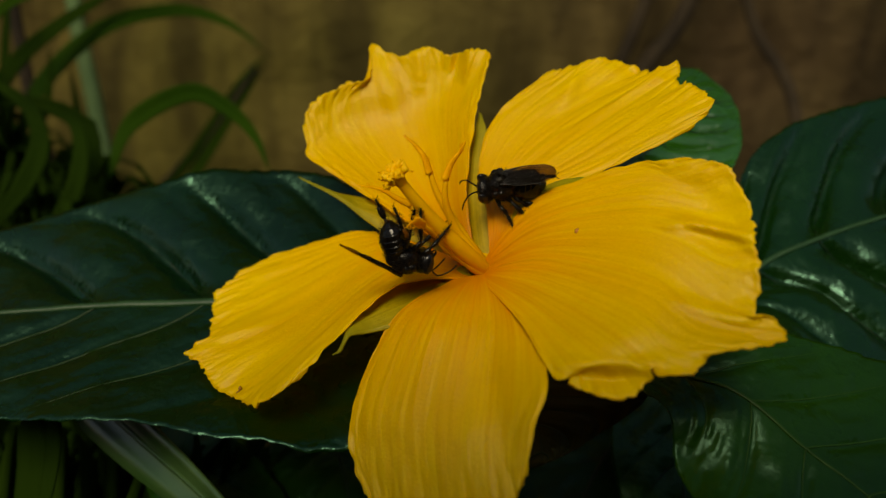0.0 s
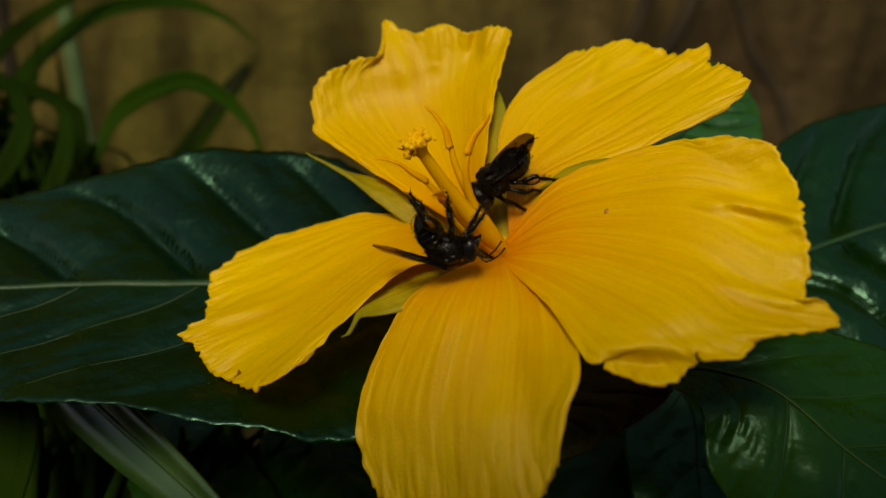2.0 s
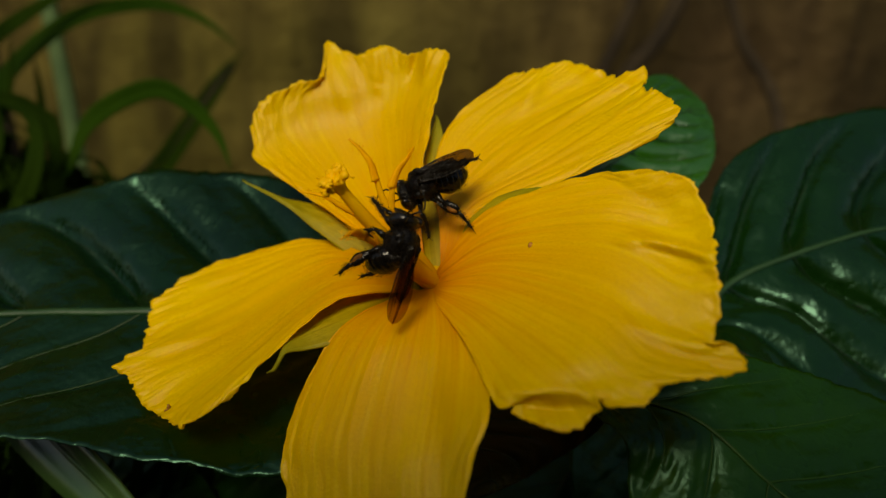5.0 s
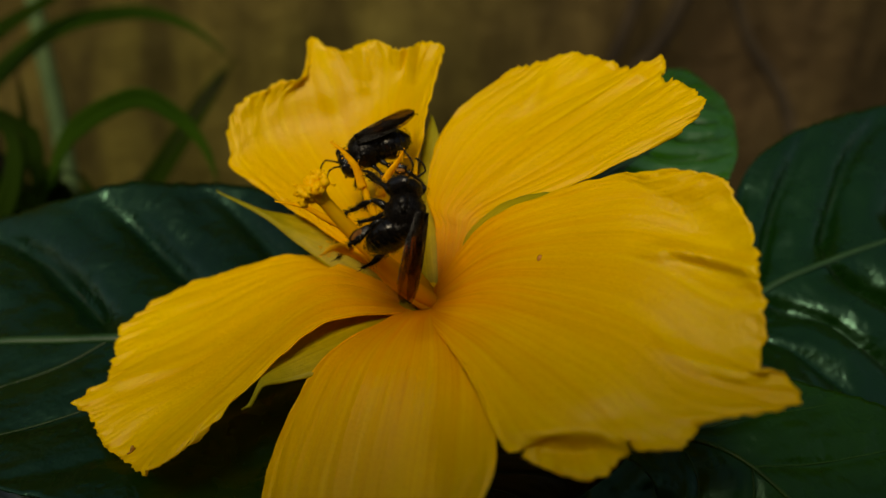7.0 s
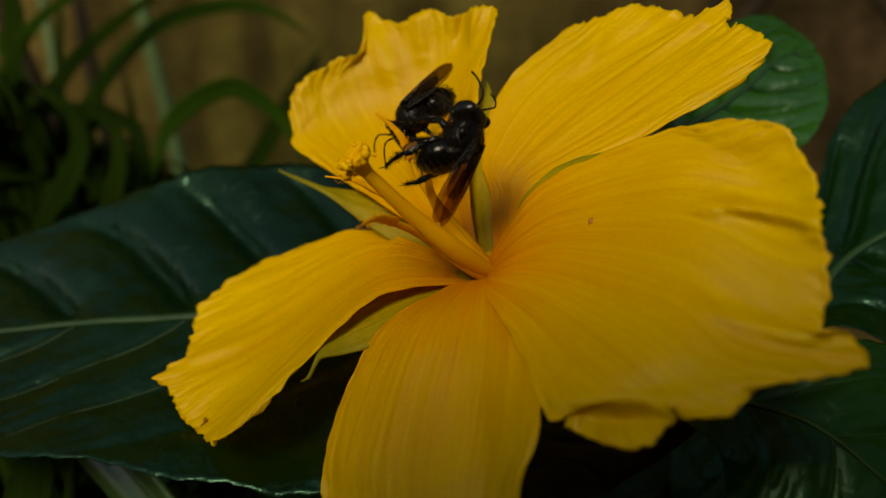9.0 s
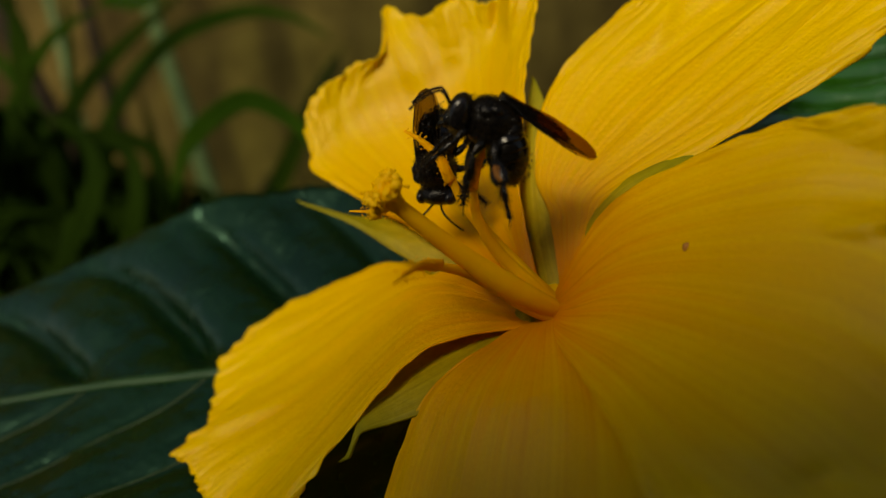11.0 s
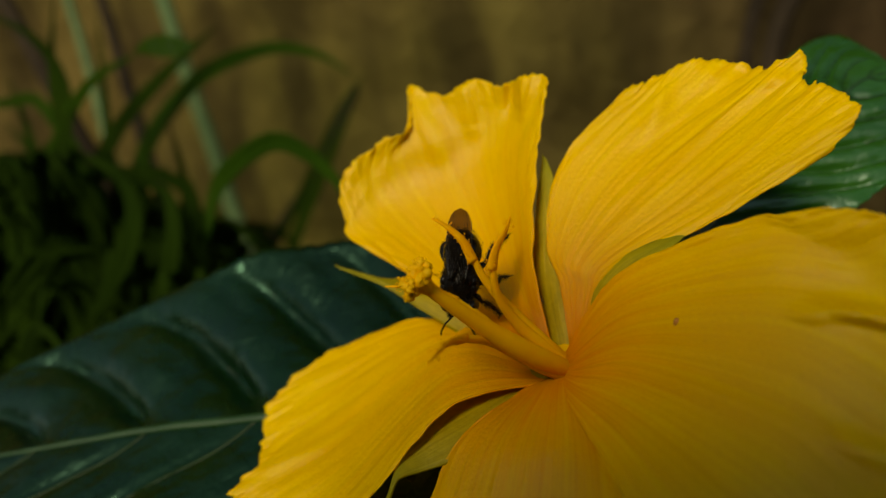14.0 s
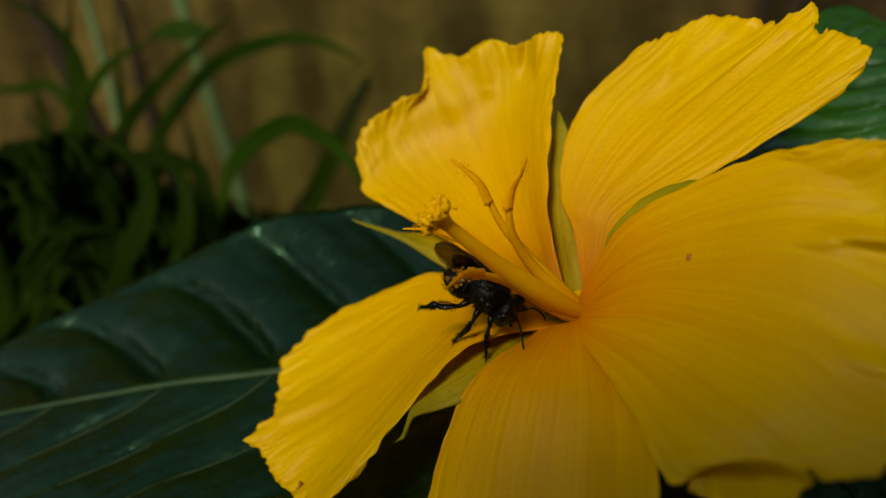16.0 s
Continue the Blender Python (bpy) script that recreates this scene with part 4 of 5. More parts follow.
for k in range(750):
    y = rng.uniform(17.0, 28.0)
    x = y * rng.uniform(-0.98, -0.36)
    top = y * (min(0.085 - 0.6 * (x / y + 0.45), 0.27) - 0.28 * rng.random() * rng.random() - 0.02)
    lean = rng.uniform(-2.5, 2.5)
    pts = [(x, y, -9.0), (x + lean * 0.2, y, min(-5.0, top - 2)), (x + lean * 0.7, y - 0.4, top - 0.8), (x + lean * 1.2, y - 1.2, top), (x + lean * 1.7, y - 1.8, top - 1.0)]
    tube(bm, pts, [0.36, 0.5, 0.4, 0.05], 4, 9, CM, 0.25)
# Low blades added to darken gaps that hold only shade
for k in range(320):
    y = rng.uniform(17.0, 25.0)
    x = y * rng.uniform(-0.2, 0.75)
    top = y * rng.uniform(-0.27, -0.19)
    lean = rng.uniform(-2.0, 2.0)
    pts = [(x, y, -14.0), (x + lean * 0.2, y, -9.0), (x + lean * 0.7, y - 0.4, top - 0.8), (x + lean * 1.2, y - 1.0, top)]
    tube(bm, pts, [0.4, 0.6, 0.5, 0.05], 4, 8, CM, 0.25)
# More dark blades added under the broad leaf, standing in for its shade
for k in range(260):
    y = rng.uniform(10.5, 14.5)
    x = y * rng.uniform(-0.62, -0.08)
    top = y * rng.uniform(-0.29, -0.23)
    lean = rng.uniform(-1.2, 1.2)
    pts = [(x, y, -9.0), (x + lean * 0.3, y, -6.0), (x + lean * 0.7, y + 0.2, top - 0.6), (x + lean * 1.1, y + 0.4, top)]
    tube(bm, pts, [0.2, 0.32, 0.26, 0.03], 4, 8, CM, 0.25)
tuft = tagged(part("grass_tuft", bm, M_GRASS_SHADED), "dense grass coloured dark for shade, partly added to fill dark gaps", "grass", kind="stuff")
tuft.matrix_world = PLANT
# Further leaves added below to keep the shaded gaps dark
for k in range(18):
    y = rng.uniform(10.0, 15.0)
    x, z = rng.uniform(-7.0, 9.0), rng.uniform(-6.4, -4.9) * y / 12
    a, n = rng.uniform(-2.6, -0.5), rng.uniform(2.2, 3.4)
    d, w = Vector((math.cos(a), math.sin(a) * 0.6 - 0.3, -0.25)) * n, Vector((-math.sin(a), math.cos(a), 0.1)) * n * 0.3
    c = Vector((x, y, z))
    leaf("added dark green leaf filling the shaded gap low on the plant", [[c + d * f - w * g, c + d * f - Vector((0, 0, 0.2)), c + d * f + w * g] for f, g in ((0, 0.06), (0.25, 0.8), (0.5, 1.0), (0.75, 0.7), (1.0, 0.02))],
         6, M_LEAF_LOW, seed=20.0 + k, crease=(0.04, 0.04), fine=0.4, mid_rib=M_RIB_SOFT, stout=0.4, ribs=(M_RIB_SOFT, M_RIB_SOFT), stout_ribs=(0.7, 0.7))
leaf("small rounded green leaf among the grass", [
    [(-9.25, 17.12, 6.41), (-9.24, 17.12, 6.38), (-9.23, 17.12, 6.35)],
    [(-8.94, 17.12, 6.64), (-8.88, 17.12, 6.45), (-8.87, 17.12, 6.27)],
    [(-8.43, 17.12, 6.66), (-8.43, 17.12, 6.43), (-8.45, 17.12, 6.15)],
    [(-8.02, 17.12, 6.49), (-8.01, 17.12, 6.36), (-8.05, 17.12, 6.19)],
    [(-7.73, 17.12, 6.34), (-7.70, 17.12, 6.28), (-7.72, 17.12, 6.26)],
], 4, M_GRASS, seed=51.0, crease=(0.02, 0.02), fine=0.4, mid_rib=M_GRASS, stout=0.3)
blade("green grass blade carrying the small leaf", [(-13.16, 18.12, 2.71), (-12.13, 17.72, 4.52), (-10.80, 17.42, 5.91), (-9.21, 17.17, 6.39)], 0.3, M_GRASS, 31)


# ---- bees ----
def ball(bm, c, r, seg=18, rings=12, turn=0.0):
    bmesh.ops.create_uvsphere(bm, u_segments=seg, v_segments=rings, radius=1.0,
                              matrix=Matrix.Translation(Vector(c) * 0.001) @ pose(0, 0, 0, turn) @ Matrix.Diagonal((*(Vector(r) * 0.001), 1)))
    return bm


def hairs(bm, c, r, n, length, rng, only=None):
    for _ in range(n):
        d = Vector([rng.gauss(0, 1) for _ in range(3)]).normalized()
        if only is not None and not only(d):
            continue
        p = Vector((c[0] + d.x * r[0], c[1] + d.y * r[1], c[2] + d.z * r[2]))
        e = p + (d + Vector([rng.gauss(0, 0.35) for _ in range(3)]) + Vector((0, -0.4, 0))) * length * rng.uniform(0.6, 1.2)
        tube(bm, [p, (p + e) / 2 + d * 0.03, e], [0.016, 0.013, 0.003], 3, 2, 0.001)


def shell(rings, seg=28):
    """A skin over oval rings (y, z, half width, half height) in millimetres, open at its ends."""
    bm = bmesh.new()
    turns = [2 * math.pi * k / seg for k in range(seg)]
    rows = [[bm.verts.new(Vector((w * math.cos(t), y, z + h * math.sin(t))) * 0.001) for t in turns] for y, z, w, h in rings]
    for r0, r1 in zip(rows, rows[1:]):
        for k in range(seg):
            bm.faces.new((r0[k], r0[(k + 1) % seg], r1[(k + 1) % seg], r1[k]))
    return bm


def rough_skin(bm, height, scale, seed):
    """Uneven skin: moves the points of a body a little in and out."""
    bm.normal_update()
    for v in bm.verts:
        q = v.co * scale * 1000 + Vector((seed, 0, seed * 2.0))
        v.co += v.normal * height * 0.001 * (noise.noise(q) + 0.5 * noise.noise(q * 2.7))
    return bm


# Joints of the legs in millimetres: hip, knee, ankle, heel and foot; then half widths of thigh, shin, heel joint and foot
LEGS = {
    "foreleg": ([(0.55, 0.90, -0.80), (1.50, 1.65, -1.25), (2.00, 2.20, -2.35), (2.25, 2.55, -3.10), (2.45, 3.05, -3.75)], (0.27, 0.24, 0.17, 0.10), 0.8),
    "midleg": ([(0.65, 0.05, -0.90), (1.95, 0.20, -1.35), (2.65, -0.10, -2.75), (2.95, -0.35, -3.60), (3.20, -0.45, -4.30)], (0.29, 0.29, 0.20, 0.11), 0.75),
    "hindleg": ([(0.65, -0.80, -0.85), (1.80, -1.55, -1.20), (2.50, -3.05, -2.05), (2.75, -3.75, -2.90), (2.95, -4.25, -3.65)], (0.31, 0.52, 0.34, 0.12), 0.42),
}


def bee_leg(ob, kind, s, splay, rng):
    """A leg as one part with its shin, foot and bristles below it; splay turns it outwards, in degrees."""
    pts, (thigh, shin, heel, foot), flat = LEGS[kind]
    hip = Vector(pts[0])
    turn = pose(0, 0, 0, 0, -splay, 0)
    p = [hip + turn @ (Vector(q) - hip) * 0.9 for q in pts]
    p = [Vector((s * q.x * (1 + 0.05 * rng.uniform(-1, 1)), q.y + rng.uniform(-0.12, 0.12), q.z)) for q in p]
    bow = Vector((s * 0.12, 0, 0.16))
    bm = ball(bmesh.new(), p[0], (0.26, 0.26, 0.26), 10, 8)
    tube(bm, [p[0], p[0].lerp(p[1], 0.5) + bow, p[1]], [thigh * 0.7, thigh, thigh * 0.62], 9, 8, 0.001, 0.85)
    ball(bm, p[1], (thigh * 0.6,) * 3, 9, 7)
    leg = part(kind, bm, M_LEG, ob)
    bm = tube(bmesh.new(), [p[1], p[1].lerp(p[2], 0.35) + bow * 0.5, p[1].lerp(p[2], 0.8) + bow * 0.3, p[2]], [shin * 0.42, shin * 0.85, shin, shin * 0.7], 10, 10, 0.001, flat)
    part("shin", bm, M_LEG, leg)
    bm = tube(bmesh.new(), [p[2], p[2].lerp(p[3], 0.5), p[3]], [heel * 0.7, heel, heel * 0.7], 9, 6, 0.001, max(flat, 0.55))
    for k in range(4):
        c, d = p[3].lerp(p[4], k / 4), p[3].lerp(p[4], (k + 1) / 4)
        tube(bm, [c, c.lerp(d, 0.7), d], [foot * 0.7, foot * 1.25, foot * 0.8], 7, 4, 0.001)
    out = (p[4] - p[3]).normalized()
    for f in (-0.3, 0.3):
        tube(bm, [p[4], p[4] + out * 0.2 + Vector((f * 0.6, f * 0.4, 0)), p[4] + out * 0.3 + Vector((f, f * 0.6, -0.15))], [0.05, 0.04, 0.012], 5, 4, 0.001)
    part("foot", bm, M_LEG, leg)
    bm = bmesh.new()
    for k in range(150):
        u = rng.uniform(0.0, 3.0)
        i = int(u) + 1
        c = p[i].lerp(p[i + 1], u % 1.0) if i < 4 else p[4].copy()
        wide = (shin, heel, foot)[min(i - 1, 2)]
        d = Vector([rng.gauss(0, 1) for _ in range(3)])
        along = (p[min(i + 1, 4)] - p[i]).normalized()
        d = (d - along * d.dot(along)).normalized()
        c = c + d * wide * 0.6
        e = c + (d + along * 0.5) * rng.uniform(0.16, 0.34)
        tube(bm, [c, c.lerp(e, 0.5), e], [0.022, 0.016, 0.004], 3, 2, 0.001)
    part("spine", bm, M_HAIR, leg)
    if kind == "hindleg":
        way = (p[2] - p[1]).normalized()
        c = p[1].lerp(p[2], 0.62) + bow * 0.5
        m = Matrix.Translation(c * 0.001) @ way.to_track_quat("Y", "Z").to_matrix().to_4x4() @ Matrix.Diagonal((0.00036, 0.00062, 0.00020, 1))
        bm = bmesh.new()
        bmesh.ops.create_uvsphere(bm, u_segments=14, v_segments=10, radius=1.0, matrix=m)
        part("pollen_basket", rough_skin(bm, 0.05, 3.0, s), M_AMBER, leg, "amber patch on the hind leg")
    return leg, s, kind, p[0] * 0.001


def bee_wing(ob, name, s, length, width, lift, reach, m_wing):
    """A long wing, narrow at its root and round at its end, pleated along its veins."""
    n, k = 30, 17
    grid = []
    for i in range(n):
        u = i / (n - 1)
        w = 0.16 + 0.84 * math.sin(math.pi * 0.5 * min(1, u / 0.62)) ** 1.2
        w *= math.sqrt(max(0.0, 1 - ((u - 0.72) / 0.28) ** 2)) if u > 0.72 else 1.0
        row = []
        for j in range(k):
            v = j / (k - 1)
            x = s * (-0.42 * min(1, u * 1.6) + (v - 0.5) * width * w)
            pleat = 0.035 * math.sin(v * 22 + u * 3) * (1 - 0.6 * u) + 0.02 * math.sin(u * 17 + v * 5)
            row.append(Vector((x, -u * length * reach, lift * (1 - u) + pleat - 0.22 * max(0, v - 0.3))))
        grid.append(row)
    wing = part(name, sheet(grid, 0.001), m_wing, ob, "smoky brown see-through wing")
    veins = rod([grid[i][k - 1] for i in range(0, n - 4, 4)], [0.085, 0.06, 0.03], 5, 20, 0.001)
    for v0, v1, u1 in ((15, 14, 0.9), (14, 11, 0.78), (12, 8, 0.72), (10, 5, 0.62), (7, 2, 0.5)):
        tube(veins, [grid[0][v0], grid[int(n * u1 * 0.5)][(v0 + v1) // 2], grid[int(n * u1)][v1]], [0.05, 0.035, 0.018], 4, 10, 0.001)
    for u1, v0, v1 in ((0.5, 4, 14), (0.68, 8, 15)):
        tube(veins, [grid[int(n * u1)][v0], grid[int(n * u1) + 1][(v0 + v1) // 2], grid[int(n * u1)][v1]], [0.02, 0.024, 0.02], 4, 8, 0.001)
    part("wing_vein", veins, M_LEG, wing)
    wing.location = (s * 0.00045, 0.0001, 0.0014)
    return wing


def bee(label, seed, curl, reach, splay, stout, m_wing):
    rng = random.Random(seed)
    ob = thing("bee", label, "bee", Matrix.Identity(4), "bees in the flower")
    # thorax with a domed back, shoulder lobes, a small plate behind and the waist
    bm = ball(bmesh.new(), (0, 0, 0.05), (1.36 * stout, 1.50, 1.30 * stout), 32, 22)
    ball(bm, (0, -1.10, 0.60), (0.85, 0.55, 0.42), 16, 12)
    ball(bm, (0, -1.25, -0.15), (1.05, 0.75, 0.95), 20, 14)
    ball(bm, (0, -0.1, -0.75), (1.1, 1.2, 0.7), 20, 14)
    for s in (-1, 1):
        ball(bm, (s * 1.05, 0.5, 0.5), (0.42, 0.48, 0.4), 14, 10)
        ball(bm, (s * 1.15, 0.05, 0.75), (0.3, 0.42, 0.26), 12, 8)
    part("thorax", rough_skin(bm, 0.05, 2.2, seed), M_BEE, ob)
    bm = bmesh.new()
    hairs(bm, (0, 0, 0.05), (1.34 * stout, 1.48, 1.28 * stout), 2200, 0.18, rng)
    hairs(bm, (0, -1.25, -0.15), (1.0, 0.75, 0.95), 260, 0.18, rng)
    part("fur", bm, M_HAIR, ob, "short dark fur")
    # head: a broad face with a snout, cheeks and jaws
    bm = ball(bmesh.new(), (0, 1.66, -0.30), (1.36, 0.78, 1.20), 28, 20, -12)
    ball(bm, (0, 2.23, -0.75), (0.66, 0.36, 0.58), 16, 12)
    ball(bm, (0, 2.16, -0.05), (0.5, 0.3, 0.4), 14, 10)
    ball(bm, (0, 1.20, -0.15), (0.9, 0.55, 0.85), 16, 12)
    head = part("head", rough_skin(bm, 0.04, 2.6, seed + 3), M_BEE, ob)
    bm = bmesh.new()
    hairs(bm, (0, 1.66, -0.3), (1.32, 0.78, 1.18), 420, 0.13, rng)
    part("face_fur", bm, M_HAIR, head)
    feelers = []
    for s in (-1, 1):
        part("eye", ball(bmesh.new(), (s * 1.03, 1.83, -0.22), (0.42, 0.56, 0.95), 20, 16, -12), M_EYE, head, "large dark oval eye")
        root = Vector((s * 0.26, 2.39, -0.05))
        bm = rod([root, (s * 0.55, 2.86, 0.40), (s * 0.85, 3.21, 0.55)], [0.09, 0.07, 0.07], 7, 6, 0.001)
        joints = [Vector(q) for q in ((s * 0.84, 3.21, 0.55), (s * 1.08, 3.66, 0.20), (s * 1.30, 4.10, -0.35), (s * 1.38, 4.40, -0.95))]
        for k in range(9):
            c, d = spline(joints, k / 9), spline(joints, (k + 1) / 9)
            tube(bm, [c, c.lerp(d, 0.6), d], [0.06, 0.08, 0.065], 7, 3, 0.001)
        feelers.append((part("antenna", bm, M_LEG, head), s, "antenna", root * 0.001))
        part("mandible", rod([(s * 0.38, 2.36, -1.0), (s * 0.34, 2.53, -1.32), (s * 0.08, 2.56, -1.5)], [0.16, 0.12, 0.05], 8, 6, 0.001), M_LEG, head)

    # abdomen in overlapping plates, each a little wider at its hind edge
    def girth(t):
        return 1.42 * stout * math.sin(math.pi * (0.17 + 0.82 * t)) ** 0.62

    abdomen = part("abdomen", shell([(-0.95 - 3.2 * t, -0.12 - 0.2 * t, 0.95 * girth(t), 0.84 * girth(t)) for t in [k / 16 for k in range(17)]]), M_BEE, ob)
    for k in range(6):
        t0, t1 = k / 6 - 0.02, min(1.0, (k + 1) / 6 + 0.035)
        rings = []
        for i in range(6):
            t = max(0, t0 + (t1 - t0) * i / 5)
            f = (0.98 + 0.025 * (i / 5)) * girth(t)
            rings.append((-0.95 - 3.2 * t, -0.12 - 0.2 * t, f, 0.88 * f))
        rings.append((rings[-1][0] + 0.02, rings[-1][1], rings[-1][2] * 0.95, rings[-1][3] * 0.95))
        part("abdomen_ring", rough_skin(shell(rings), 0.02, 4.0, seed + k), M_SHELL, abdomen)
    bm = bmesh.new()
    hairs(bm, (0, -2.45, -0.2), (1.40 * stout, 1.7, 1.22 * stout), 650, 0.12, rng, lambda d: d.y < 0.35)
    part("bristle", bm, M_HAIR, abdomen)
    hinge = Matrix.Translation((0, -0.0009, 0))
    abdomen.matrix_basis = hinge @ pose(0, 0, 0, curl) @ hinge.inverted()
    wings = [bee_wing(ob, name, s, length, width, lift, reach, m_wing)
             for s in (-1, 1) for name, length, width, lift in (("forewing", 6.4, 1.75, 0.3), ("hindwing", 4.5, 1.2, 0.16))]
    limbs = [bee_leg(ob, kind, s, splay, rng) for s in (-1, 1) for kind in LEGS]
    return ob, wings, limbs + feelers


bee_a, wings_a, limbs_a = bee("black stingless bee with smoky folded wings clinging to the stamens", 11, 50, 1.0, 0, 1.0, M_WING)
bee_b, wings_b, limbs_b = bee("black stingless bee with brown wings crawling over the petals", 12, 14, 0.85, 17, 1.05, M_WING_DARK)

SIZE = 1.12
for ob in (bee_a, bee_b):
    ob.scale = (SIZE,) * 3

BEE_A = [
    (0, (-0.40, 7.55, -0.03), (0.84, 0.48, -0.24), (-0.01, 0.25, -0.90)),
    (0.5, (-0.36, 7.50, -0.02), (0.29, 0.96, -0.04), (-0.16, 0.01, -0.99)),
    (1, (-0.22, 7.50, -0.13), (0.94, 0.32, -0.13), (0.05, 0.25, -0.88)),
    (1.5, (-0.15, 7.50, -0.12), (0.99, 0.10, -0.00), (0.01, 0.25, -0.99)),
    (2, (-0.16, 7.50, -0.15), (1.00, 0.03, -0.05), (-0.04, 0.25, -0.98)),
    (2.5, (-0.08, 7.50, -0.04), (0.98, 0.05, 0.18), (0.19, 0.25, -0.96)),
    (3, (0.08, 7.50, 0.01), (0.90, 0.04, 0.44), (0.43, 0.25, -0.85)),
    (5.5, (0.12, 7.20, 0.32), (0.09, 0.01, 1.00), (0.80, -0.59, -0.07)),
    (6, (0.13, 7.20, 0.40), (0.08, 0.11, 0.99), (0.94, -0.34, -0.04)),
    (6.5, (0.19, 7.21, 0.36), (0.33, 0.19, 0.93), (0.90, -0.35, -0.25)),
    (7, (0.22, 7.20, 0.59), (0.13, 0.10, 0.99), (0.82, -0.56, -0.05)),
    (7.5, (0.30, 7.25, 0.59), (0.02, 0.11, 0.99), (0.81, -0.59, 0.05)),
    (8, (0.28, 7.30, 0.65), (0.07, 0.11, 0.99), (0.87, -0.49, -0.01)),
    (8.5, (0.35, 7.31, 0.72), (0.15, 0.17, 0.97), (0.84, -0.53, -0.04)),
    (9, (0.33, 7.30, 0.92), (0.42, 0.19, 0.89), (0.82, -0.49, -0.28)),
    (9.6, (0.33, 7.30, 1.00), (0.24, 0.02, 0.97), (0.63, -0.77, -0.14)),
    (10.3, (0.24, 7.30, 1.10), (-0.52, -0.11, 0.84), (0.74, -0.55, 0.39)),
    (11, (0.19, 7.30, 1.15), (-0.84, -0.28, 0.47), (0.53, -0.18, 0.83)),
    (11.5, (0.15, 7.29, 1.20), (-0.88, -0.37, 0.30), (0.34, -0.04, 0.94)),
    (11.7, (0.12, 7.30, 1.16), (-0.94, -0.31, 0.14), (0.20, -0.16, 0.97)),
    (11.9, (0.06, 7.25, 1.29), (-0.93, -0.31, 0.20), (0.25, -0.15, 0.96)),
    (12.1, (0.12, 7.20, 1.45), (-0.91, -0.31, 0.28), (0.34, -0.13, 0.93)),
    (12.2, (-0.10, 7.10, 2.16), (-0.85, -0.34, 0.41), (0.44, 0.00, 0.90)),
    (12.3, (-0.83, 7.00, 2.34), (-0.85, -0.39, 0.37), (0.40, -0.01, 0.92)),
    (12.4, (-1.03, 6.85, 2.70), (-0.84, -0.39, 0.37), (0.40, -0.01, 0.92)),
    (12.5, (-1.15, 6.60, 3.40), (-0.81, -0.42, 0.40), (0.44, 0.01, 0.90)),
    (12.6, (-1.17, 6.40, 3.75), (-0.77, -0.46, 0.44), (0.48, 0.02, 0.88)),
    (13, (-0.96, 5.00, 4.47), (-0.70, -0.51, 0.50), (0.55, 0.05, 0.83)),
    (16, (-0.23, 2.50, 10.30), (-0.70, -0.53, 0.48), (0.55, 0.04, 0.84)),
]
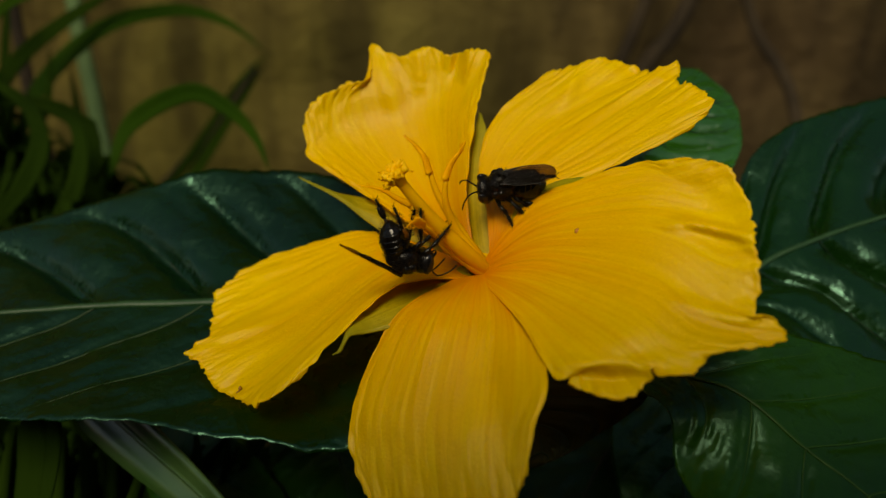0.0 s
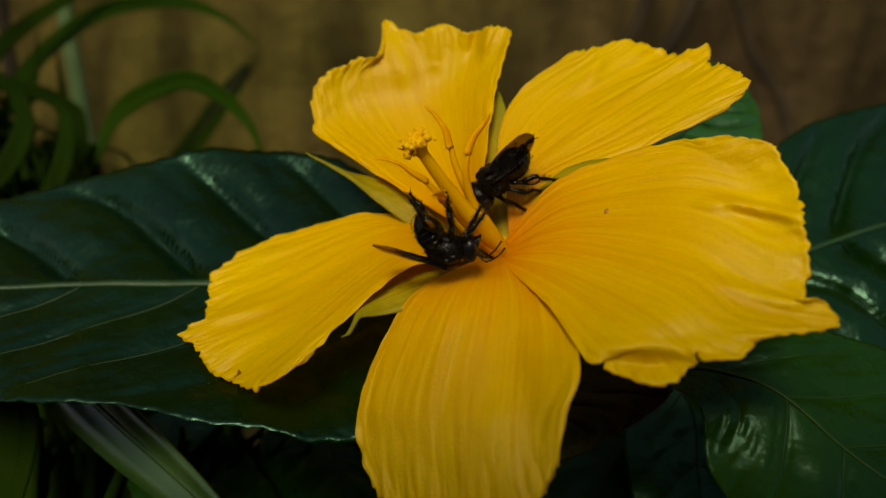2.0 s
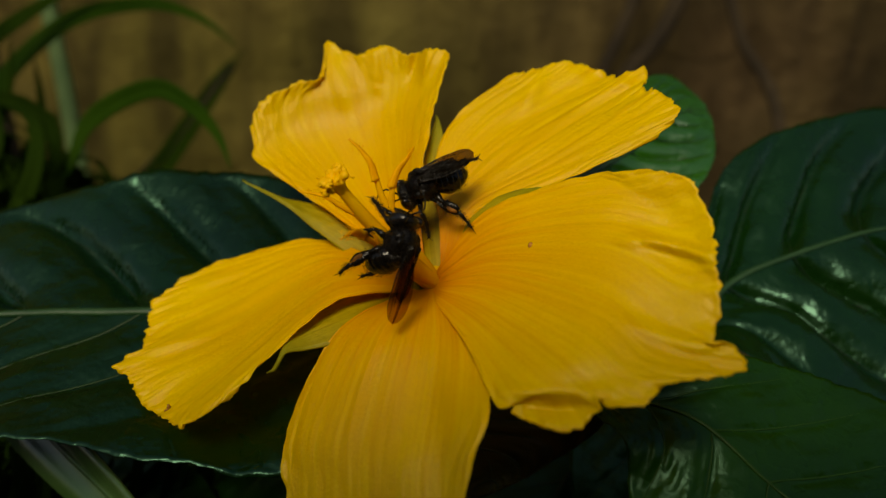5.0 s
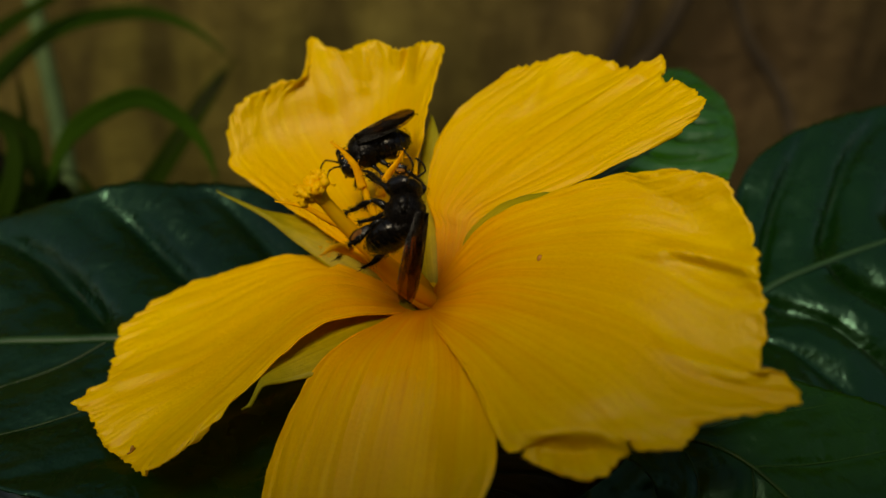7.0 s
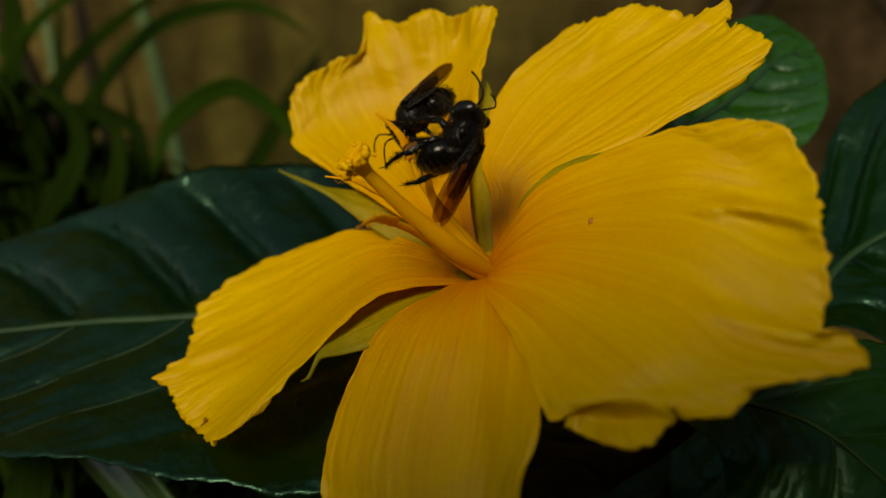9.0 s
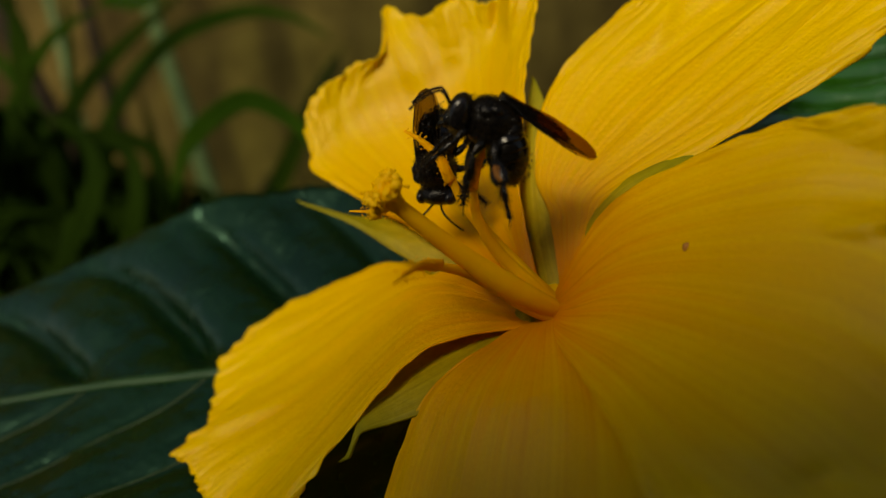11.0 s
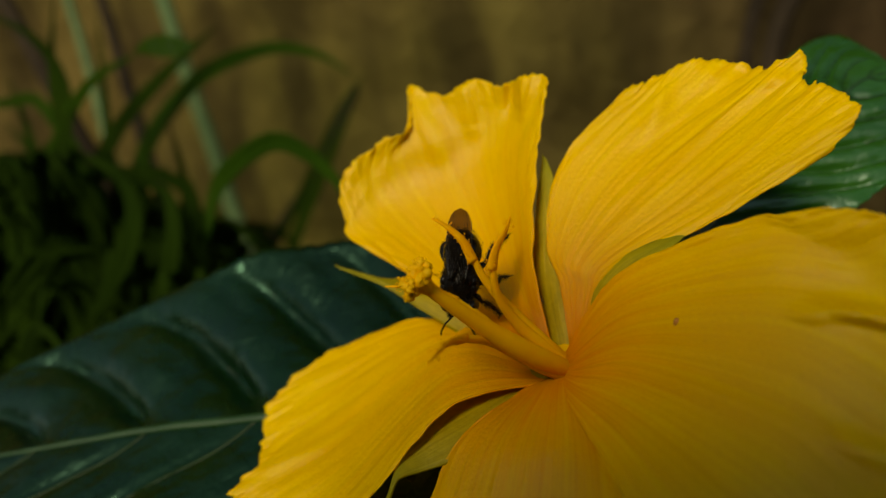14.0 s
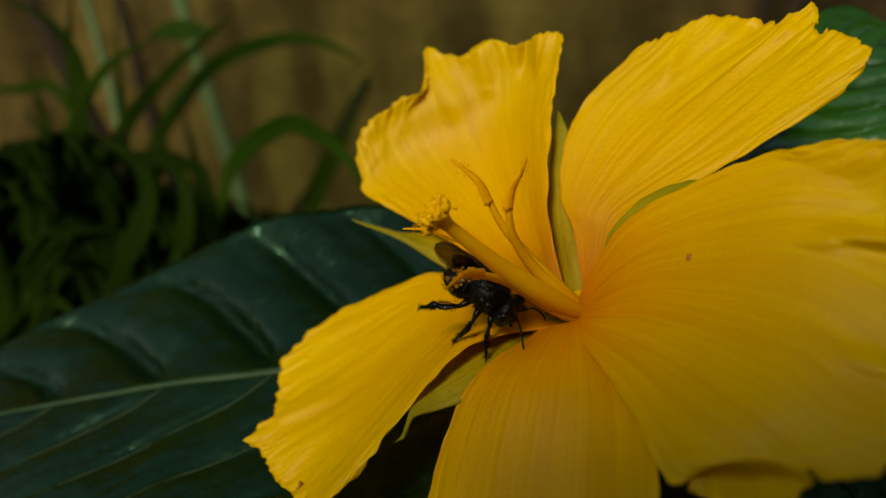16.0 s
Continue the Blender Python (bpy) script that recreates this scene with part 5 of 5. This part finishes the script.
BEE_B = [
    (0, (0.58, 7.96, 0.77), (-0.96, 0.24, -0.13), (-0.27, -0.92, 0.28)),
    (0.5, (0.49, 7.96, 0.73), (-0.88, 0.23, -0.42), (-0.34, -0.92, 0.20)),
    (1, (0.33, 8.00, 0.59), (-0.74, 0.27, -0.61), (-0.33, -0.93, -0.01)),
    (1.5, (0.28, 8.00, 0.58), (-0.67, 0.25, -0.69), (-0.33, -0.93, -0.01)),
    (2, (0.27, 8.00, 0.59), (-0.65, 0.28, -0.70), (-0.36, -0.93, -0.04)),
    (2.5, (0.36, 8.00, 0.62), (-0.74, 0.25, -0.62), (-0.30, -0.95, -0.02)),
    (3, (0.30, 8.00, 0.59), (-0.69, 0.25, -0.68), (-0.32, -0.94, -0.01)),
    (5.5, (0.26, 8.00, 1.00), (-0.93, 0.19, -0.31), (-0.31, -0.85, 0.41)),
    (6, (0.17, 8.09, 1.15), (-1.00, 0.09, 0.03), (-0.08, -0.96, 0.27)),
    (6.5, (-0.14, 8.29, 1.24), (-0.98, 0.12, -0.16), (-0.19, -0.84, 0.50)),
    (7, (-0.26, 8.50, 1.30), (-0.88, 0.09, -0.47), (-0.34, -0.80, 0.49)),
    (7.5, (-0.32, 8.49, 1.31), (-0.90, 0.06, -0.43), (-0.32, -0.76, 0.57)),
    (8, (-0.35, 8.61, 1.50), (-0.95, 0.02, -0.32), (-0.17, -0.89, 0.42)),
    (8.5, (-0.39, 8.60, 1.40), (-0.91, -0.04, -0.42), (-0.23, -0.78, 0.58)),
    (9, (-0.31, 8.59, 1.37), (-0.75, -0.02, -0.66), (-0.36, -0.82, 0.44)),
    (10.3, (-0.38, 8.40, 1.10), (-0.38, 0.05, -0.92), (-0.35, -0.93, 0.09)),
    (11.5, (-0.35, 8.11, 0.94), (-0.02, 0.28, -0.96), (-0.10, -0.95, -0.28)),
    (11.9, (-0.32, 8.10, 0.78), (0.03, 0.12, -0.99), (-0.01, -0.99, -0.12)),
    (12, (-0.39, 8.09, 0.89), (0.17, -0.38, -0.91), (-0.04, -0.93, 0.38)),
    (12.5, (-0.45, 8.10, 0.89), (-0.36, 0.13, -0.92), (-0.04, -0.99, -0.13)),
    (13, (-0.45, 8.10, 0.89), (-0.41, 0.07, -0.91), (-0.03, -1.00, -0.06)),
    (13.5, (-0.42, 8.10, 0.89), (-0.39, 0.03, -0.92), (-0.02, -1.00, -0.03)),
    (14, (-0.37, 8.11, 0.70), (-0.13, -0.07, -0.99), (0.05, -1.00, 0.07)),
    (14.5, (-0.39, 8.00, 0.42), (-0.12, -0.20, -0.97), (0.15, -0.97, 0.18)),
    (15, (-0.51, 7.90, 0.27), (-0.07, -0.29, -0.96), (0.16, -0.95, 0.27)),
    (15.5, (-0.39, 7.90, 0.24), (0.44, -0.40, -0.80), (0.22, -0.82, 0.53)),
    (16, (-0.27, 7.90, 0.11), (0.76, -0.03, -0.65), (0.39, -0.79, 0.48)),
]


# Seconds, lift, spread and twist in degrees of the wings of the bee that flies off
WINGS = [(0, -7, 0, 0), (3.4, -10, 0, 4), (5.3, 0, 0, 24), (6.2, 0, 0, 22), (7.0, 0, 3, 4), (9.4, 0, 3, 4), (11.2, -10, 5, 28), (11.5, -10, 6, 30), (11.7, 0, 6, 34), (11.85, 35, 12, 60), (11.95, 46, 22, 72), (12.05, 40, 18, 70), (12.15, 45, 40, 60), (12.25, 10, 65, 20),
         (12.35, 45, 60, 40), (12.45, 10, 65, 20), (12.6, 40, 60, 40), (16, 40, 60, 40)]


def limb_rows(limb, seed, held=()):
    """Small stirrings of a leg or feeler about its root; held holds (seconds, degrees turned back, degrees raised)."""
    leg, s, kind, root = limb
    rows, reach = [], 16.0 if kind == "antenna" else 8.0
    held = held or ((0, 0, 0), (16, 0, 0))
    for k in range(41):
        t = 0.4 * k
        a = reach * noise.noise(Vector((t * 0.9, seed * 3.7, 1.0)))
        b = reach * noise.noise(Vector((t * 0.8, seed * 5.3, 7.0)))
        back = np.interp(t, [h[0] for h in held], [h[1] for h in held])
        lift = np.interp(t, [h[0] for h in held], [h[2] for h in held])
        rows.append((t, Matrix.Translation(root) @ pose(0, 0, 0, a, -s * lift, b - s * back) @ Matrix.Translation(-root)))
    return rows


# How the bees hold their legs: seconds, degrees turned back, degrees raised
HELD_A = {
    ("foreleg", 1): ((0, -10, -25), (3, 0, -25), (5.5, -25, -35), (9, -25, -35), (11.5, 10, -10), (16, 0, 0)),
    ("foreleg", -1): ((0, 0, -30), (3, 10, -30), (5.5, -25, -25), (9, -25, -25), (11.5, 10, -20), (16, 0, 0)),
    ("midleg", 1): ((0, 0, -35), (3, 0, -35), (5.5, -25, -40), (9, -25, -40), (11.5, 0, -30), (16, 0, 0)),
    ("midleg", -1): ((0, 0, -35), (3, 0, -35), (5.5, -30, -35), (9, -30, -30), (11.5, 0, -30), (16, 0, 0)),
    ("hindleg", 1): ((0, -25, -35), (3, -25, -35), (5.5, -5, -35), (9, -5, -35), (11, -35, -20), (16, -20, 0)),
    ("hindleg", -1): ((0, -20, -30), (3, -25, -30), (5.5, -5, -30), (9, -5, -30), (11, -35, -20), (16, -20, 0)),
}
HELD_B = {
    ("foreleg", -1): ((0, 55, 12), (3, 55, 5), (5.5, 20, -10), (9, 0, -20), (12, 10, -20), (14.5, 10, -10), (16, 10, -12)),
    ("midleg", -1): ((0, 40, 12), (3, 35, 10), (5.5, 30, 8), (9, 10, -10), (12, 0, -20), (14.5, 0, -10), (16, 0, -18)),
    ("hindleg", -1): ((0, 10, -15), (1.5, 5, 5), (3, 0, 5), (5.5, -25, 5), (9, 0, -15), (16, 0, -10)),
    ("hindleg", 1): ((0, 50, 58), (3, 52, 55), (5.5, 40, 30), (6.5, 30, 45), (8, 30, 45), (9, 0, -10), (11.5, 10, -40), (14.5, 10, -40), (16, 0, -15)),
    ("foreleg", 1): ((0, 0, -50), (5.5, 0, -45), (9, 0, -40), (12, 0, -35), (14, 0, -35), (15, 0, -10), (16, 10, -15)),
    ("midleg", 1): ((0, 0, -50), (5.5, 0, -30), (6, 10, 20), (8, 10, 0), (12, 0, -40), (14, 0, -40), (15, 0, -10), (16, 0, -18)),
}


def bee_pose(place, ahead, up):
    y = Vector(ahead).normalized()
    x = y.cross(Vector(up)).normalized()
    z = x.cross(y)
    m = Matrix((x, y, z)).transposed().to_4x4()
    m.translation = Vector(place) * CM
    return PLANT @ m


# The phone that films, just behind the lens; its soft shade falls on the nearest petals
def phone():
    ob = thing("phone", "dark slab phone held over the flower", "phone", Matrix.Identity(4))
    bm = bmesh.new()
    # Unseen slab, wider than a phone: the extra stands in for the hand's shade
    bmesh.ops.create_cube(bm, size=1.0, matrix=pose(0.038, -0.0078, 0.022) @ Matrix.Diagonal((0.182, 0.084, 0.009, 1)))
    bmesh.ops.bevel(bm, geom=bm.edges[:], offset=0.003, segments=3, affect="EDGES")
    part("body", bm, M_PHONE, ob)
    bm = bmesh.new()
    bmesh.ops.create_cone(bm, segments=24, cap_ends=True, radius1=0.005, radius2=0.0045, depth=0.002, matrix=pose(0, 0, 0.0172))
    part("lens_ring", bm, M_PHONE, ob, "round lens ring")
    return ob


film_phone = phone()


def motions():
    walk(film_phone, [(t, pose(x, y, z, rx, ry, rz)) for t, x, y, z, rx, ry, rz in PATH])
    for s_wing in wings_a:
        side = 1 if s_wing.location.x > 0 else -1
        at = s_wing.location.copy()
        rows = [(t, pose(*at, -lift, side * twist, side * out)) for t, lift, out, twist in WINGS]
        walk(s_wing, rows)
    for n, limb in enumerate(limbs_a + limbs_b):
        held = (HELD_A if n < len(limbs_a) else HELD_B).get((limb[2], limb[1]), ())
        walk(limb[0], limb_rows(limb, n + 1, held))
    for ob, rows in ((bee_a, BEE_A), (bee_b, BEE_B)):
        walk(ob, [(t, bee_pose(p, a, u)) for t, p, a, u in rows])


motions()
